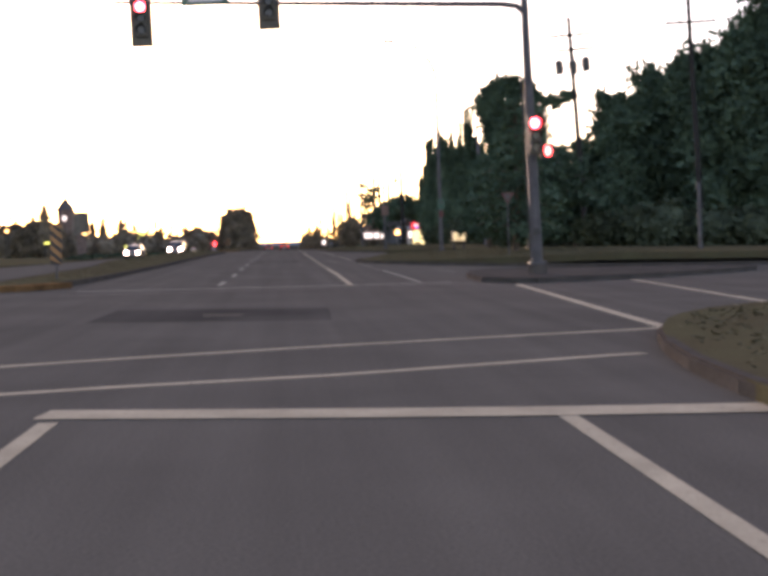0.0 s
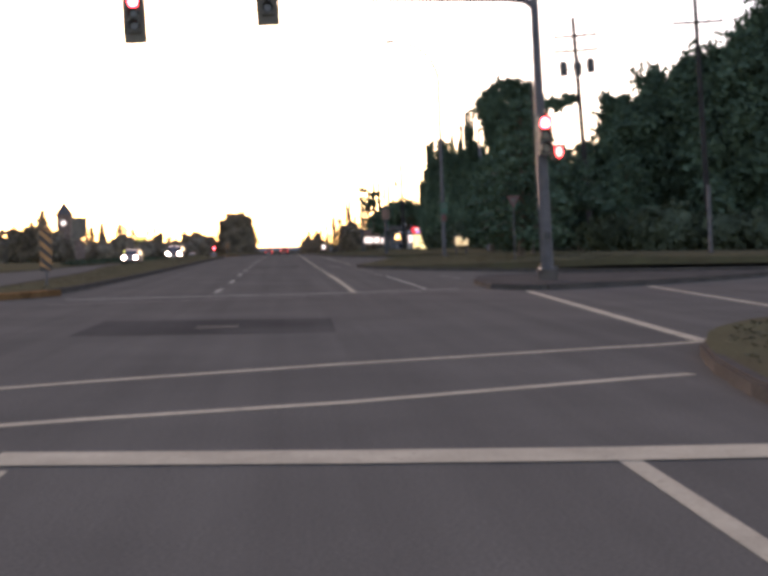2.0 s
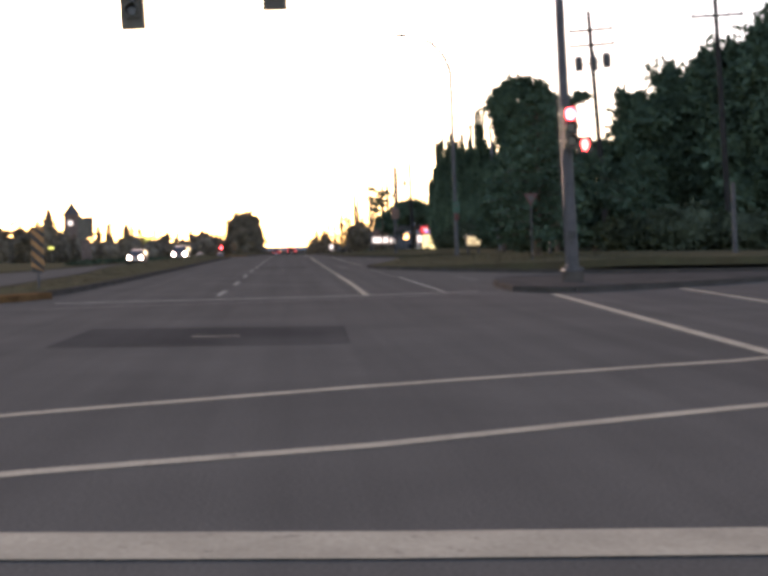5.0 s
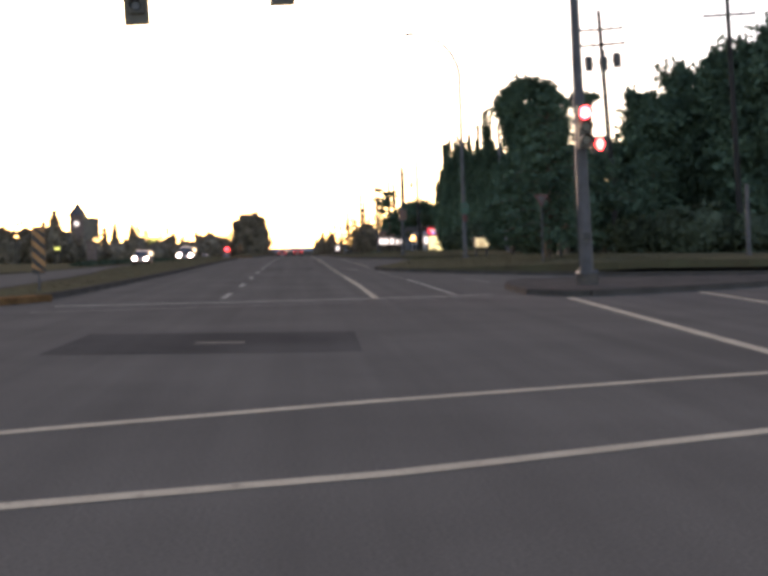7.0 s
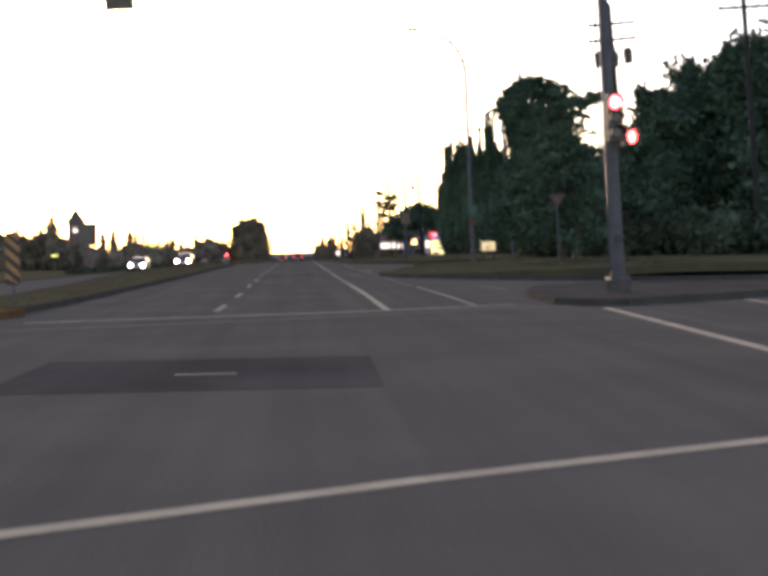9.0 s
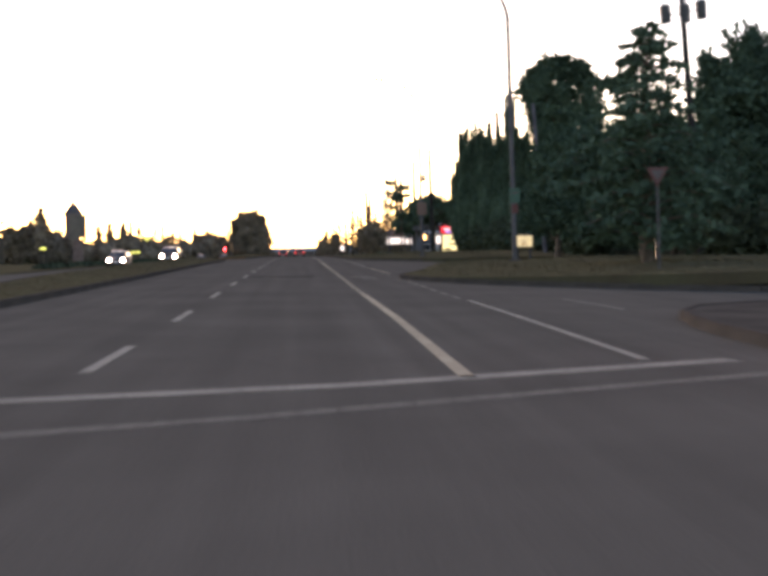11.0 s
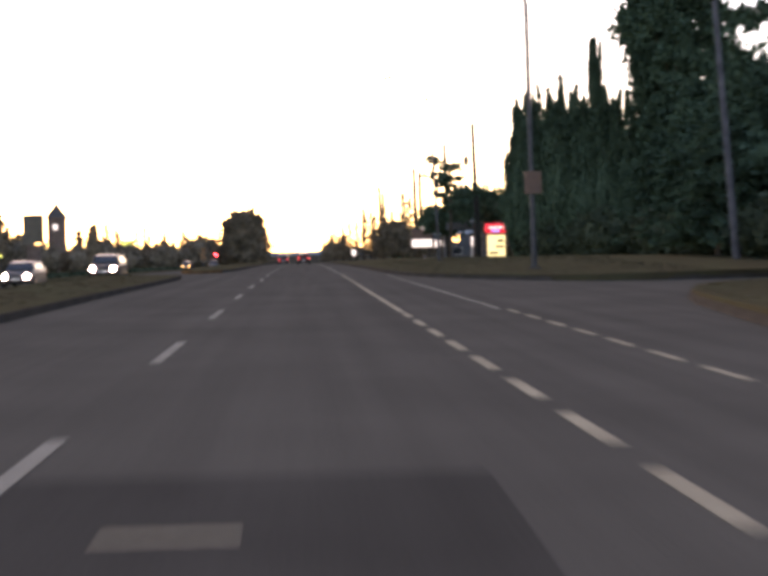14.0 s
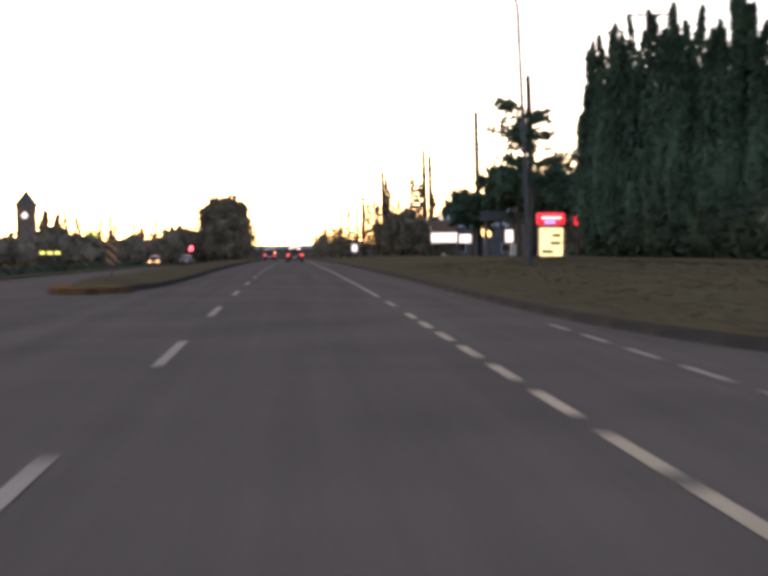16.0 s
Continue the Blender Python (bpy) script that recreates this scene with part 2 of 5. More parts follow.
def bar_path(bm, pts, radii, n=8):
    """One closed tube through the points."""
    pts = [Vector(p) for p in pts]
    ref = Vector((1, 0, 0)) if abs((pts[-1] - pts[0]).normalized().y) > 0.8 else Vector((0, 1, 0))
    rings = []
    for i, (p, r) in enumerate(zip(pts, radii)):
        along_bar = (pts[min(i + 1, len(pts) - 1)] - pts[max(i - 1, 0)]).normalized()
        u = ref.cross(along_bar).normalized()
        v = along_bar.cross(u)
        rings.append([bm.verts.new(p + r * (math.cos(6.28319 * k / n) * u + math.sin(6.28319 * k / n) * v)) for k in range(n)])
    for lo, hi in zip(rings, rings[1:]):
        for k in range(n):
            bm.faces.new((lo[k], lo[(k + 1) % n], hi[(k + 1) % n], hi[k]))
    bm.faces.new(rings[0][::-1])
    bm.faces.new(rings[-1])
    return bm


def disc(bm, c, r, depth, n=20):
    """A lens: a short cylinder with a rounded front towards -y."""
    m = Matrix.Translation(c) @ Matrix.Rotation(radians(90), 4, 'X')
    bmesh.ops.create_cone(bm, cap_ends=True, segments=n, radius1=r, radius2=r * 0.75, depth=depth, matrix=m)
    return bm


def dip(y):
    """The land falls away gently beyond the second junction."""
    d = max(0.0, y - 130.0)
    return -1.8 * (d / 195.0) ** 1.3


def ground_z(x, y):
    d = max(0.0, -x - 8.0)
    fall = 0.03 + 0.055 * min(1.0, max(0.0, (y - 55.0) / 55.0))
    return dip(y) - fall * min(8.0, d) - (1.2 - 8.0 * fall) / 32.0 * min(32.0, max(0.0, d - 8.0))


def verge_z(x, y):
    fade = float(np.interp(y, [82, 95, 112, 130], [1.0, 0.3, 0.35, 1.0]))
    return ground_z(x, y) + 0.14 + 0.05 * fade * min(9.0, max(0.0, x - 4.0))


def bend(y):
    """The lanes' slight sway along the road."""
    return float(np.interp(y, [-10, 8, 20, 32, 45, 60, 80, 100, 125, 150, 200], [-0.37, -0.14, 0, 0.1, 0.16, 0.06, 0, -0.07, -0.15, -0.2, -0.3]))


def poly_slab(name, outline, top, mat, depth=0.3, step=3.0, **tags):
    """A raised slab on a polygon, cut into a grid so that its top follows top(x, y)."""
    bm = bmesh.new()
    face = bm.faces.new([bm.verts.new((x, y, 0)) for x, y in outline])
    if face.normal.z < 0:
        bmesh.ops.reverse_faces(bm, faces=[face])
    xs, ys = [p[0] for p in outline], [p[1] for p in outline]
    for lo, hi, axis in ((min(xs), max(xs), 0), (min(ys), max(ys), 1)):
        n = max(1, min(100, int((hi - lo) / step)))
        for i in range(1, n):
            c = lo + (hi - lo) * i / n
            co = (c, 0, 0) if axis == 0 else (0, c, 0)
            no = (1, 0, 0) if axis == 0 else (0, 1, 0)
            bmesh.ops.bisect_plane(bm, geom=bm.verts[:] + bm.edges[:] + bm.faces[:], plane_co=co, plane_no=no)
    bmesh.ops.recalc_face_normals(bm, faces=bm.faces[:])
    for f in bm.faces:
        if f.normal.z < 0:
            f.normal_flip()
    rim = [e for e in bm.edges if e.is_boundary]
    made = bmesh.ops.extrude_edge_only(bm, edges=rim)
    low = [v for v in made["geom"] if isinstance(v, bmesh.types.BMVert)]
    lows = set(low)
    for v in bm.verts:
        z = top(v.co.x, v.co.y)
        v.co.z = z - depth if v in lows else z
    bmesh.ops.recalc_face_normals(bm, faces=bm.faces[:])
    ob = part(name, bm, mat)
    return tagged(ob, **tags)


def smooth_line(points, step=0.6, rounds=2):
    """Corner cutting, then even steps, along a polyline."""
    pts = [Vector(p) for p in points]
    for _ in range(rounds):
        out = [pts[0]]
        for a, b in zip(pts, pts[1:]):
            out += [a * 0.75 + b * 0.25, a * 0.25 + b * 0.75]
        out.append(pts[-1])
        pts = out
    return pts


def strip(bm, pts, left, right, zf):
    """A flat ribbon along pts, from left to right of it (metres, right is +), at height zf(x, y)."""
    rows = []
    for i, p in enumerate(pts):
        a, b = pts[max(0, i - 1)], pts[min(len(pts) - 1, i + 1)]
        d = (b - a).normalized()
        n = Vector((d.y, -d.x))
        rows.append([bm.verts.new((p.x + n.x * o, p.y + n.y * o, zf(p.x + n.x * o, p.y + n.y * o))) for o in (left, right)])
    for (a, b), (c, d) in zip(rows, rows[1:]):
        bm.faces.new((a, b, d, c))
    return bm


def kerb_run(parent, points, mat="concrete", height=0.15, base=ground_z, stone=1.8, width=0.16, label=""):
    """Kerb stones laid end to end along a line; each stone is a piece of its own."""
    pts = smooth_line(points)
    dist = [0.0]
    for a, b in zip(pts, pts[1:]):
        dist.append(dist[-1] + (b - a).length)
    n = max(1, round(dist[-1] / stone))

    def point_at(s):
        for i in range(len(pts) - 1):
            if s <= dist[i + 1]:
                k = (s - dist[i]) / max(1e-6, dist[i + 1] - dist[i])
                return pts[i].lerp(pts[i + 1], k)
        return pts[-1]

    for i in range(n):
        a, b = point_at(dist[-1] * i / n), point_at(dist[-1] * (i + 1) / n)
        d = (b - a)
        if d.length < 0.05:
            continue
        me = KERB.get(mat)
        if me is None:
            bm = bmesh.new()
            box(bm, -0.5, 0.5, -width / 2, width / 2, -0.2, height, 0)
            top = [e for e in bm.edges if all(v.co.z > 0 for v in e.verts) and abs(e.verts[0].co.y - e.verts[1].co.y) < 1e-4]
            bmesh.ops.bevel(bm, geom=top, offset=0.03, segments=2, affect='EDGES')
            me = bpy.data.meshes.new("kerb_stone")
            bm.to_mesh(me)
            bm.free()
            me.materials.append(M[mat])
            KERB[mat] = me
        ob = new("kerb_stone", me)
        mid = (a + b) / 2
        z = base(mid.x, mid.y)
        ob.matrix_basis = Matrix.Translation((mid.x, mid.y, z)) @ Matrix.Rotation(math.atan2(d.y, d.x), 4, 'Z') @ Matrix.Diagonal((d.length - 0.012, 1, 1, 1))
        ob.parent = parent


KERB = {}


# ---- foliage ----
def leaf_cards(centres, size, rng, droop=0.0, stretch=1.6):
    """Small pointed leaf sprays, one bent quad each, round the given centres."""
    n = len(centres)
    u = rng.normal(size=(n, 3))
    u[:, 2] *= 0.8
    u[:, 2] -= droop
    u /= np.linalg.norm(u, axis=1, keepdims=True)
    w = rng.normal(size=(n, 3))
    v = np.cross(u, w)
    v /= np.linalg.norm(v, axis=1, keepdims=True) + 1e-9
    s = size * rng.uniform(0.6, 1.4, size=(n, 1))
    a = centres - u * s * stretch * 0.5
    b = centres + v * s * 0.42
    c = centres + u * s * stretch * 0.5
    d = centres - v * s * 0.42
    verts = np.stack([a, b, c, d], 1).reshape(-1, 3)
    faces = np.arange(4 * n).reshape(-1, 4)
    return verts, faces


def join_cards(sets):
    verts, faces, k = [], [], 0
    for v, f in sets:
        verts.append(v)
        faces.append(f + k)
        k += len(v)
    return np.concatenate(verts).tolist(), np.concatenate(faces).tolist()


def blob(centre, radii, rng, n=10, rough=0.25):
    """A lumpy closed core that keeps the sky from showing through a dense crown."""
    lat, lon = n, n * 2
    ph = rng.uniform(0, 6.28, 6)
    verts, faces = [], []
    for i in range(lat + 1):
        th = math.pi * i / lat
        for j in range(lon):
            p = 2 * math.pi * j / lon
            k = 1 + rough * (math.sin(3 * p + ph[0] + 2 * th) * 0.5 + math.sin(5 * p + ph[1]) * math.sin(4 * th + ph[2]) * 0.5)
            verts.append((centre[0] + radii[0] * k * math.sin(th) * math.cos(p), centre[1] + radii[1] * k * math.sin(th) * math.sin(p), centre[2] + radii[2] * k * math.cos(th)))
    for i in range(lat):
        for j in range(lon):
            a, b = i * lon + j, i * lon + (j + 1) % lon
            faces.append((a, b, b + lon, a + lon))
    return np.array(verts), np.array(faces)


def trunk_part(parent, pts, radii, branches):
    bm = bmesh.new()
    bar_path(bm, pts, radii, 9)
    for a, b, r in branches:
        rod(bm, a, b, r, r * 0.35, 6)
    return part("trunk", bm, "bark", parent)


def crown_part(parent, sets, mat):
    v, f = join_cards(sets)
    return mesh_part("crown", v, f, mat, parent)


def broad_tree(m, h, r, seed, label, mat="leaf_a", clear=0.18, lumps=16, cards=5200, size=0.5, group="", lean=0.0, swell=0.66, extra=()):
    """A broad-leaved tree: trunk, limbs and a crown of overlapping leafy lumps; extra adds lumps (x, y, z, radius) on far limbs."""
    rng = np.random.default_rng(seed)
    t = thing("tree", m, label, "tree", group)
    limbs, sets = [], []
    fork = Vector((0, 0, h * clear))
    for i in range(lumps + len(extra)):
        a = i * 2.399 + rng.uniform(-0.3, 0.3)
        k = min(1.0, (i + 0.5) / lumps)
        zc = h * (clear + 0.12 + (0.8 - clear) * k)
        rr = r * (0.72 * math.sin(math.pi * (0.2 + swell * k)) ** 0.6) * rng.uniform(0.55, 1.0)
        c = Vector((rr * math.cos(a) + lean * k * r, rr * math.sin(a), zc))
        s = r * rng.uniform(0.3, 0.46) * (1.1 - 0.4 * k)
        root = fork + Vector((0, 0, h * 0.4 * k))
        if i >= lumps:
            c, s = Vector(extra[i - lumps][:3]), extra[i - lumps][3]
            root = Vector((0, 0, c.z - 2.0)) if i == lumps else Vector(extra[i - lumps - 1][:3])
        limbs.append((root, c, 0.05 + 0.012 * h * (1 - k)))
        far_limb = i >= lumps
        n = (int(110 + 420 * s * s) if s > 0.5 else 42) if far_limb else max(80, cards // lumps)
        d = rng.normal(size=(n, 3))
        d /= np.linalg.norm(d, axis=1, keepdims=True)
        ph = rng.uniform(0, 6.283, 4)
        ragged = 1 + 0.2 * np.sin(4.1 * d[:, :1] + 3.3 * d[:, 1:2] + ph[0]) * np.sin(4.7 * d[:, 2:] + ph[1]) + 0.16 * np.sin(9.0 * d[:, :1] + ph[2]) * np.sin(8.0 * d[:, 2:] - 7.0 * d[:, 1:2] + ph[3])
        rad = s * (rng.uniform(0.3, 1.7, size=(n, 1)) if far_limb else ragged * rng.uniform(0.66, 1.24, size=(n, 1)))
        pts = np.array(c) + d * rad * np.array([1, 1, 0.9])
        sets.append(leaf_cards(pts, size, rng, 0.15))
        sprigs = (12 if s > 0.5 else 2) if far_limb else 26
        dirs = rng.normal(size=(sprigs, 3)) + np.array([0, 0, 0.9])
        dirs /= np.linalg.norm(dirs, axis=1, keepdims=True)
        along_sprig = rng.uniform(0.85, 1.0 + rng.uniform(0.35, 0.8 + 0.5 * k, size=(sprigs, 1)), size=(sprigs, 16))
        tuft = (np.array(c) + dirs[:, None, :] * along_sprig[:, :, None] * s + rng.normal(size=(sprigs, 16, 3)) * 0.055 * s * (2.2 - along_sprig[:, :, None])).reshape(-1, 3)
        sets.append(leaf_cards(tuft, size * 0.8, rng, -0.3))
        if h > 9 and k > 0.3 and s > 0.8:
            for _ in range(8):
                foot = np.array(c) + np.array([rng.normal() * 0.5 * s, rng.normal() * 0.5 * s, 0.55 * s])
                tall = rng.uniform(0.7, 1.9) if group else rng.uniform(0.4, 1.1)
                up = rng.uniform(0, 1, size=(60, 1))
                spray = foot + np.array([rng.normal() * 0.35, rng.normal() * 0.35, 1.0]) * up * tall + rng.normal(size=(60, 3)) * (1.15 - up) * np.array([0.27, 0.27, 0.1])
                sets.append(leaf_cards(spray, size * 0.8, rng, -0.6))
        if not far_limb:
            sets.append(blob(c, (s * 0.72, s * 0.72, s * 0.66), rng, 6))
    if clear < 0.3:
        sets.append(blob((0, 0, h * (clear + 0.36)), (r * 0.5, r * 0.5, h * 0.28), rng, 7))
    if swell < 0.6:
        sets.append(blob((0, 0, h * 0.8), (r * 0.48, r * 0.48, h * 0.1), rng, 7))
    trunk_part(t, [(0, 0, -0.3), (0.02 * r, 0, h * clear), (0.04 * r, 0, h * 0.7)], [0.022 * h + 0.06, 0.017 * h + 0.04, 0.05], limbs)
    crown_part(t, sets, mat)
    return t


def poplar_tree(m, h, r, seed, label, group="", cards=11000, size=0.24, spires=6):
    """A columnar poplar: a dense body below, upswept pointed plumes with gaps above."""
    rng = np.random.default_rng(seed)
    t = thing("poplar_tree", m, label, "tree", group)
    sets, limbs = [], []
    for i in range(spires):
        a = i * 2.399 + rng.uniform(-0.3, 0.3)
        top = h * (1.0 if i == 0 else rng.uniform(0.7, 0.98))
        off = r * (0.15 if i == 0 else rng.uniform(0.3, 0.95))
        base = h * rng.uniform(0.05, 0.14)
        n = cards // spires
        k = rng.uniform(0, 1, n) ** 0.9
        w = r * (0.52 - 0.38 * np.clip((k - 0.42) / 0.38, 0, 1)) * np.clip((1 - k) / 0.16, 0, 1) ** 0.6 * np.clip(0.55 + 2.5 * k, 0, 1) + 0.03
        ang = rng.uniform(0, 6.283, n)
        q = w * rng.uniform(0.5, 1.2, n)
        cx, cy = off * math.cos(a), off * math.sin(a)
        wind = np.sin(rng.uniform(7, 12) * k + rng.uniform(0, 6.28)) * 0.16 * k
        sway = 0.75 + 0.35 * k
        pts = np.stack([cx * sway + wind + q * np.cos(ang), cy * sway - wind + q * np.sin(ang), base + (top - base) * k], 1)
        sets.append(leaf_cards(pts, size, rng, -1.6, 2.2))
        body = (base + top * 0.62) / 2
        sets.append(blob((cx * 0.85, cy * 0.85, body), (r * 0.46, r * 0.46, (top * 0.62 - base) * 0.58), rng, 6))
        limbs.append(((0, 0, base), (cx * 0.9, cy * 0.9, top * 0.6), 0.09))
        limbs.append(((cx * 0.9, cy * 0.9, top * 0.6), (cx * 1.08, cy * 1.08, top * 0.96), 0.05))
    trunk_part(t, [(0, 0, -0.3), (0, 0, h * 0.4), (0, 0, h * 0.6)], [0.02 * h + 0.05, 0.012 * h, 0.05], limbs)
    crown_part(t, sets, "leaf_b")
    return t


def conifer_tree(m, h, r, seed, label, group="", boughs=70, per=60, size=0.34, clear=0.1, droop=0.35, sparse=1.0, taper=0.75, mat="leaf_c"):
    """A conifer: whorls of drooping boughs, each a spray of needles along a limb."""
    rng = np.random.default_rng(seed)
    t = thing("conifer_tree", m, label, "tree", group)
    sets, limbs = [], []
    for i in range(boughs):
        k = (i + rng.uniform(0, 1)) / boughs
        z0 = h * (clear + (0.97 - clear) * k)
        a = i * 2.399 + rng.uniform(-0.4, 0.4)
        ln = r * (1 - k) ** taper * rng.uniform(0.6, 1.12) + 0.25
        tip = Vector((math.cos(a) * ln, math.sin(a) * ln, z0 - droop * ln * 0.6 + 0.12 * ln))
        mid = Vector((math.cos(a) * ln * 0.55, math.sin(a) * ln * 0.55, z0 + 0.06 * ln))
        limbs.append(((0, 0, z0), mid, 0.03 + 0.004 * h * (1 - k)))
        limbs.append((mid, tip, 0.02 + 0.002 * h * (1 - k)))
        n = int(per * (0.4 + (1 - k)) * sparse)
        s = rng.uniform(0.1, 1.0, n)[:, None]
        start, mm, tt = np.array((0, 0, z0)), np.array(mid), np.array(tip)
        line = np.where(s < 0.55, start + (mm - start) * s / 0.55, mm + (tt - mm) * (s - 0.55) / 0.45)
        spread = (0.1 + 0.16 * ln) * (1.15 - s)
        pts = line + rng.normal(size=(n, 3)) * spread * np.array([1, 1, 0.45]) - np.array([0, 0, 1]) * spread * 0.3
        sets.append(leaf_cards(pts, size, rng, 0.5, 1.8))
    if sparse >= 1.0:
        sets.append(blob((0, 0, h * 0.42), (r * 0.42, r * 0.42, h * 0.34), rng, 6))
    trunk_part(t, [(0, 0, -0.3), (0, 0, h * 0.5), (0, 0, h * 0.98)], [0.018 * h + 0.05, 0.011 * h + 0.02, 0.02], limbs)
    crown_part(t, sets, mat)
    return t


def pine_tree(m, h, r, seed, label, group=""):
    """An open pine: ragged foliage clumps at the ends of bare, forking limbs."""
    rng = np.random.default_rng(seed)
    t = thing("pine_tree", m, label, "tree", group)
    sets, limbs = [], []
    for i in range(13):
        k = (i + 0.5) / 13
        z0 = h * (0.4 + 0.56 * k)
        a = i * 2.399 + rng.uniform(-0.7, 0.7)
        ln = r * (1.05 - 0.62 * k) * rng.uniform(0.3, 1.15)
        tip = Vector((math.cos(a) * ln - 0.25 * k, math.sin(a) * ln, z0 + ln * rng.uniform(-0.12, 0.3)))
        limbs.append(((0, 0, z0 - 0.35), tip, 0.035))
        for q in (0.55, 0.8, 1.0):
            side = Vector((rng.normal(), rng.normal(), rng.normal() * 0.5)) * 0.16 * ln
            c = Vector((tip.x * q, tip.y * q, z0 - 0.35 + (tip.z - z0 + 0.35) * q)) + side
            limbs.append((Vector((tip.x * q * 0.8, tip.y * q * 0.8, z0 - 0.35 + (tip.z - z0 + 0.35) * q * 0.8)), c, 0.018))
            n = int(rng.uniform(14, 52))
            pts = np.array(c) + rng.normal(size=(n, 3)) * np.array([0.38, 0.38, 0.12]) * rng.uniform(0.7, 1.5)
            sets.append(leaf_cards(pts, 0.22, rng, -0.4, 2.0))
    trunk_part(t, [(0, 0, -0.3), (0.08, 0, h * 0.5), (-0.1, 0.05, h * 0.97)], [0.09, 0.07, 0.025], limbs)
    crown_part(t, sets, "leaf_c")
    return t


def shrub_mass(name, outline_pts, width, height, seed, mat, label, category, cards, size=0.3, kind="stuff", zf=ground_z):
    """A continuous thicket along a line: leaf sprays over a lumpy core."""
    rng = np.random.default_rng(seed)
    pts = [Vector(p) for p in outline_pts]
    sets = []
    total = sum((b - a).length for a, b in zip(pts, pts[1:]))
    for a, b in zip(pts, pts[1:]):
        ln = (b - a).length
        n = max(1, int(ln / (width * 0.55)))
        for i in range(n):
            p = a.lerp(b, (i + 0.5) / n)
            hh = height * rng.uniform(0.72, 1.15)
            z = zf(p.x, p.y)
            c = (p.x + rng.normal() * 0.2 * width, p.y + rng.normal() * 0.2 * width, z + hh * 0.45)
            rad = np.array([width * 0.62, width * 0.62, hh * 0.56])
            sets.append(blob(c, rad * 0.74, rng, 6))
            k = max(30, int(cards * ln / total / n))
            d = rng.normal(size=(k, 3))
            d /= np.linalg.norm(d, axis=1, keepdims=True)
            sets.append(leaf_cards(np.array(c) + d * rad * rng.uniform(0.68, 1.2, size=(k, 1)), size, rng, 0.0))
    v, f = join_cards(sets)
    return tagged(mesh_part(name, v, f, mat), label, category, "", kind)


# ---- ground, carriageways, verges ----
def ground_sheet():
    xs = [-2500, -900, -400, -200, -100, -60, -45, -35, -25, -15, -8, 0, 10, 25, 50, 100, 200, 500, 1200, 2500]
    ys = [-400, -150, -60, 0, 60, 130, 160, 190, 220, 250, 280, 310, 340, 380, 430, 500, 600, 800, 1100, 1600, 2500, 4000]
    verts = [(x, y, ground_z(x, min(y, 620)) - 0.12 - (0.5 if y > 620 else 0)) for y in ys for x in xs]
    w = len(xs)
    faces = [(j * w + i, j * w + i + 1, (j + 1) * w + i + 1, (j + 1) * w + i) for j in range(len(ys) - 1) for i in range(w - 1)]
    return tagged(mesh_part("ground", verts, faces, "field"), "flat brown-green land reaching to the horizon", "ground", "", "structure")


ground_sheet()


def road_sheet():
    verts, faces = [], []

    def sheet(xs, ys):
        k = len(verts)
        verts.extend((x, y, ground_z(x, y)) for y in ys for x in xs)
        w = len(xs)
        faces.extend((k + j * w + i, k + j * w + i + 1, k + (j + 1) * w + i + 1, k + (j + 1) * w + i) for j in range(len(ys) - 1) for i in range(w - 1))

    sheet([-24, -16, -8, 0, 6, 14], [-60, 0, 60, 132])
    sheet([14, 30, 60, 140], [0, 60, 132])
    sheet([-140, -60, -24], [0, 60])
    sheet([-24, -16, -8, 0, 6, 14], [132, 150, 170, 190, 210, 230, 250, 280, 310, 340, 380, 420, 480, 560, 620])
    return tagged(mesh_part("road", verts, faces, "asphalt"), "worn grey asphalt carriageway through a wide junction", "road", "", "structure")


road = road_sheet()

PAINT_LIFT = 0.004


def paint_line(name, pts, width, label, mat="paint", lift=PAINT_LIFT):
    bm = bmesh.new()
    strip(bm, [Vector(p) for p in pts], -width / 2, width / 2, lambda x, y: ground_z(x, y) + lift)
    ob = part(name, bm, mat)
    return tagged(ob, label, "road marking", "", "structure")


def along(x, y0, y1, step=4.0):
    n = max(1, int((y1 - y0) / step))
    return [(x + bend(y0 + (y1 - y0) * i / n), y0 + (y1 - y0) * i / n) for i in range(n + 1)]


def dashes(name, x, y0, y1, length, period, width, label, mat="paint"):
    y = y0
    while y + length <= y1 + 0.01:
        paint_line(name, along(x, y, y + length), width, label, mat)
        y += period


# approach lane: edge lines, stop line, skewed crosswalk
paint_line("lane_line", [(-1.76, -12), (-1.71, 2), (-1.66, 11.0)], 0.14, "solid worn white lane line before the stop line")
paint_line("lane_line", [(1.87, -12), (1.92, 7), (1.96, 10.9)], 0.14, "solid worn white lane line before the stop line")
paint_line("stop_line", [(-1.78, 11.4), (0.4, 11.18), (2.0, 11.07), (3.9, 11.05)], 0.47, "broad white stop line across the lane", lift=0.008)
paint_line("crosswalk_line", [(-14, 7.3), (-2.35, 12.72), (-1.5, 13.1), (0.47, 13.78), (3.05, 15.06), (3.8, 15.4)], 0.17, "white crosswalk line crossing the road askew")
paint_line("crosswalk_line", [(-14, 9.2), (-2.85, 15.1), (-1.87, 15.7), (0.55, 16.97), (3.68, 18.38), (4.45, 18.68), (5.2, 19.12)], 0.17, "white crosswalk line crossing the road askew")
paint_line("crosswalk_line", [(5.18, 19.2), (5.35, 22.5), (6.1, 35.4)], 0.2, "white crosswalk line over the side street")
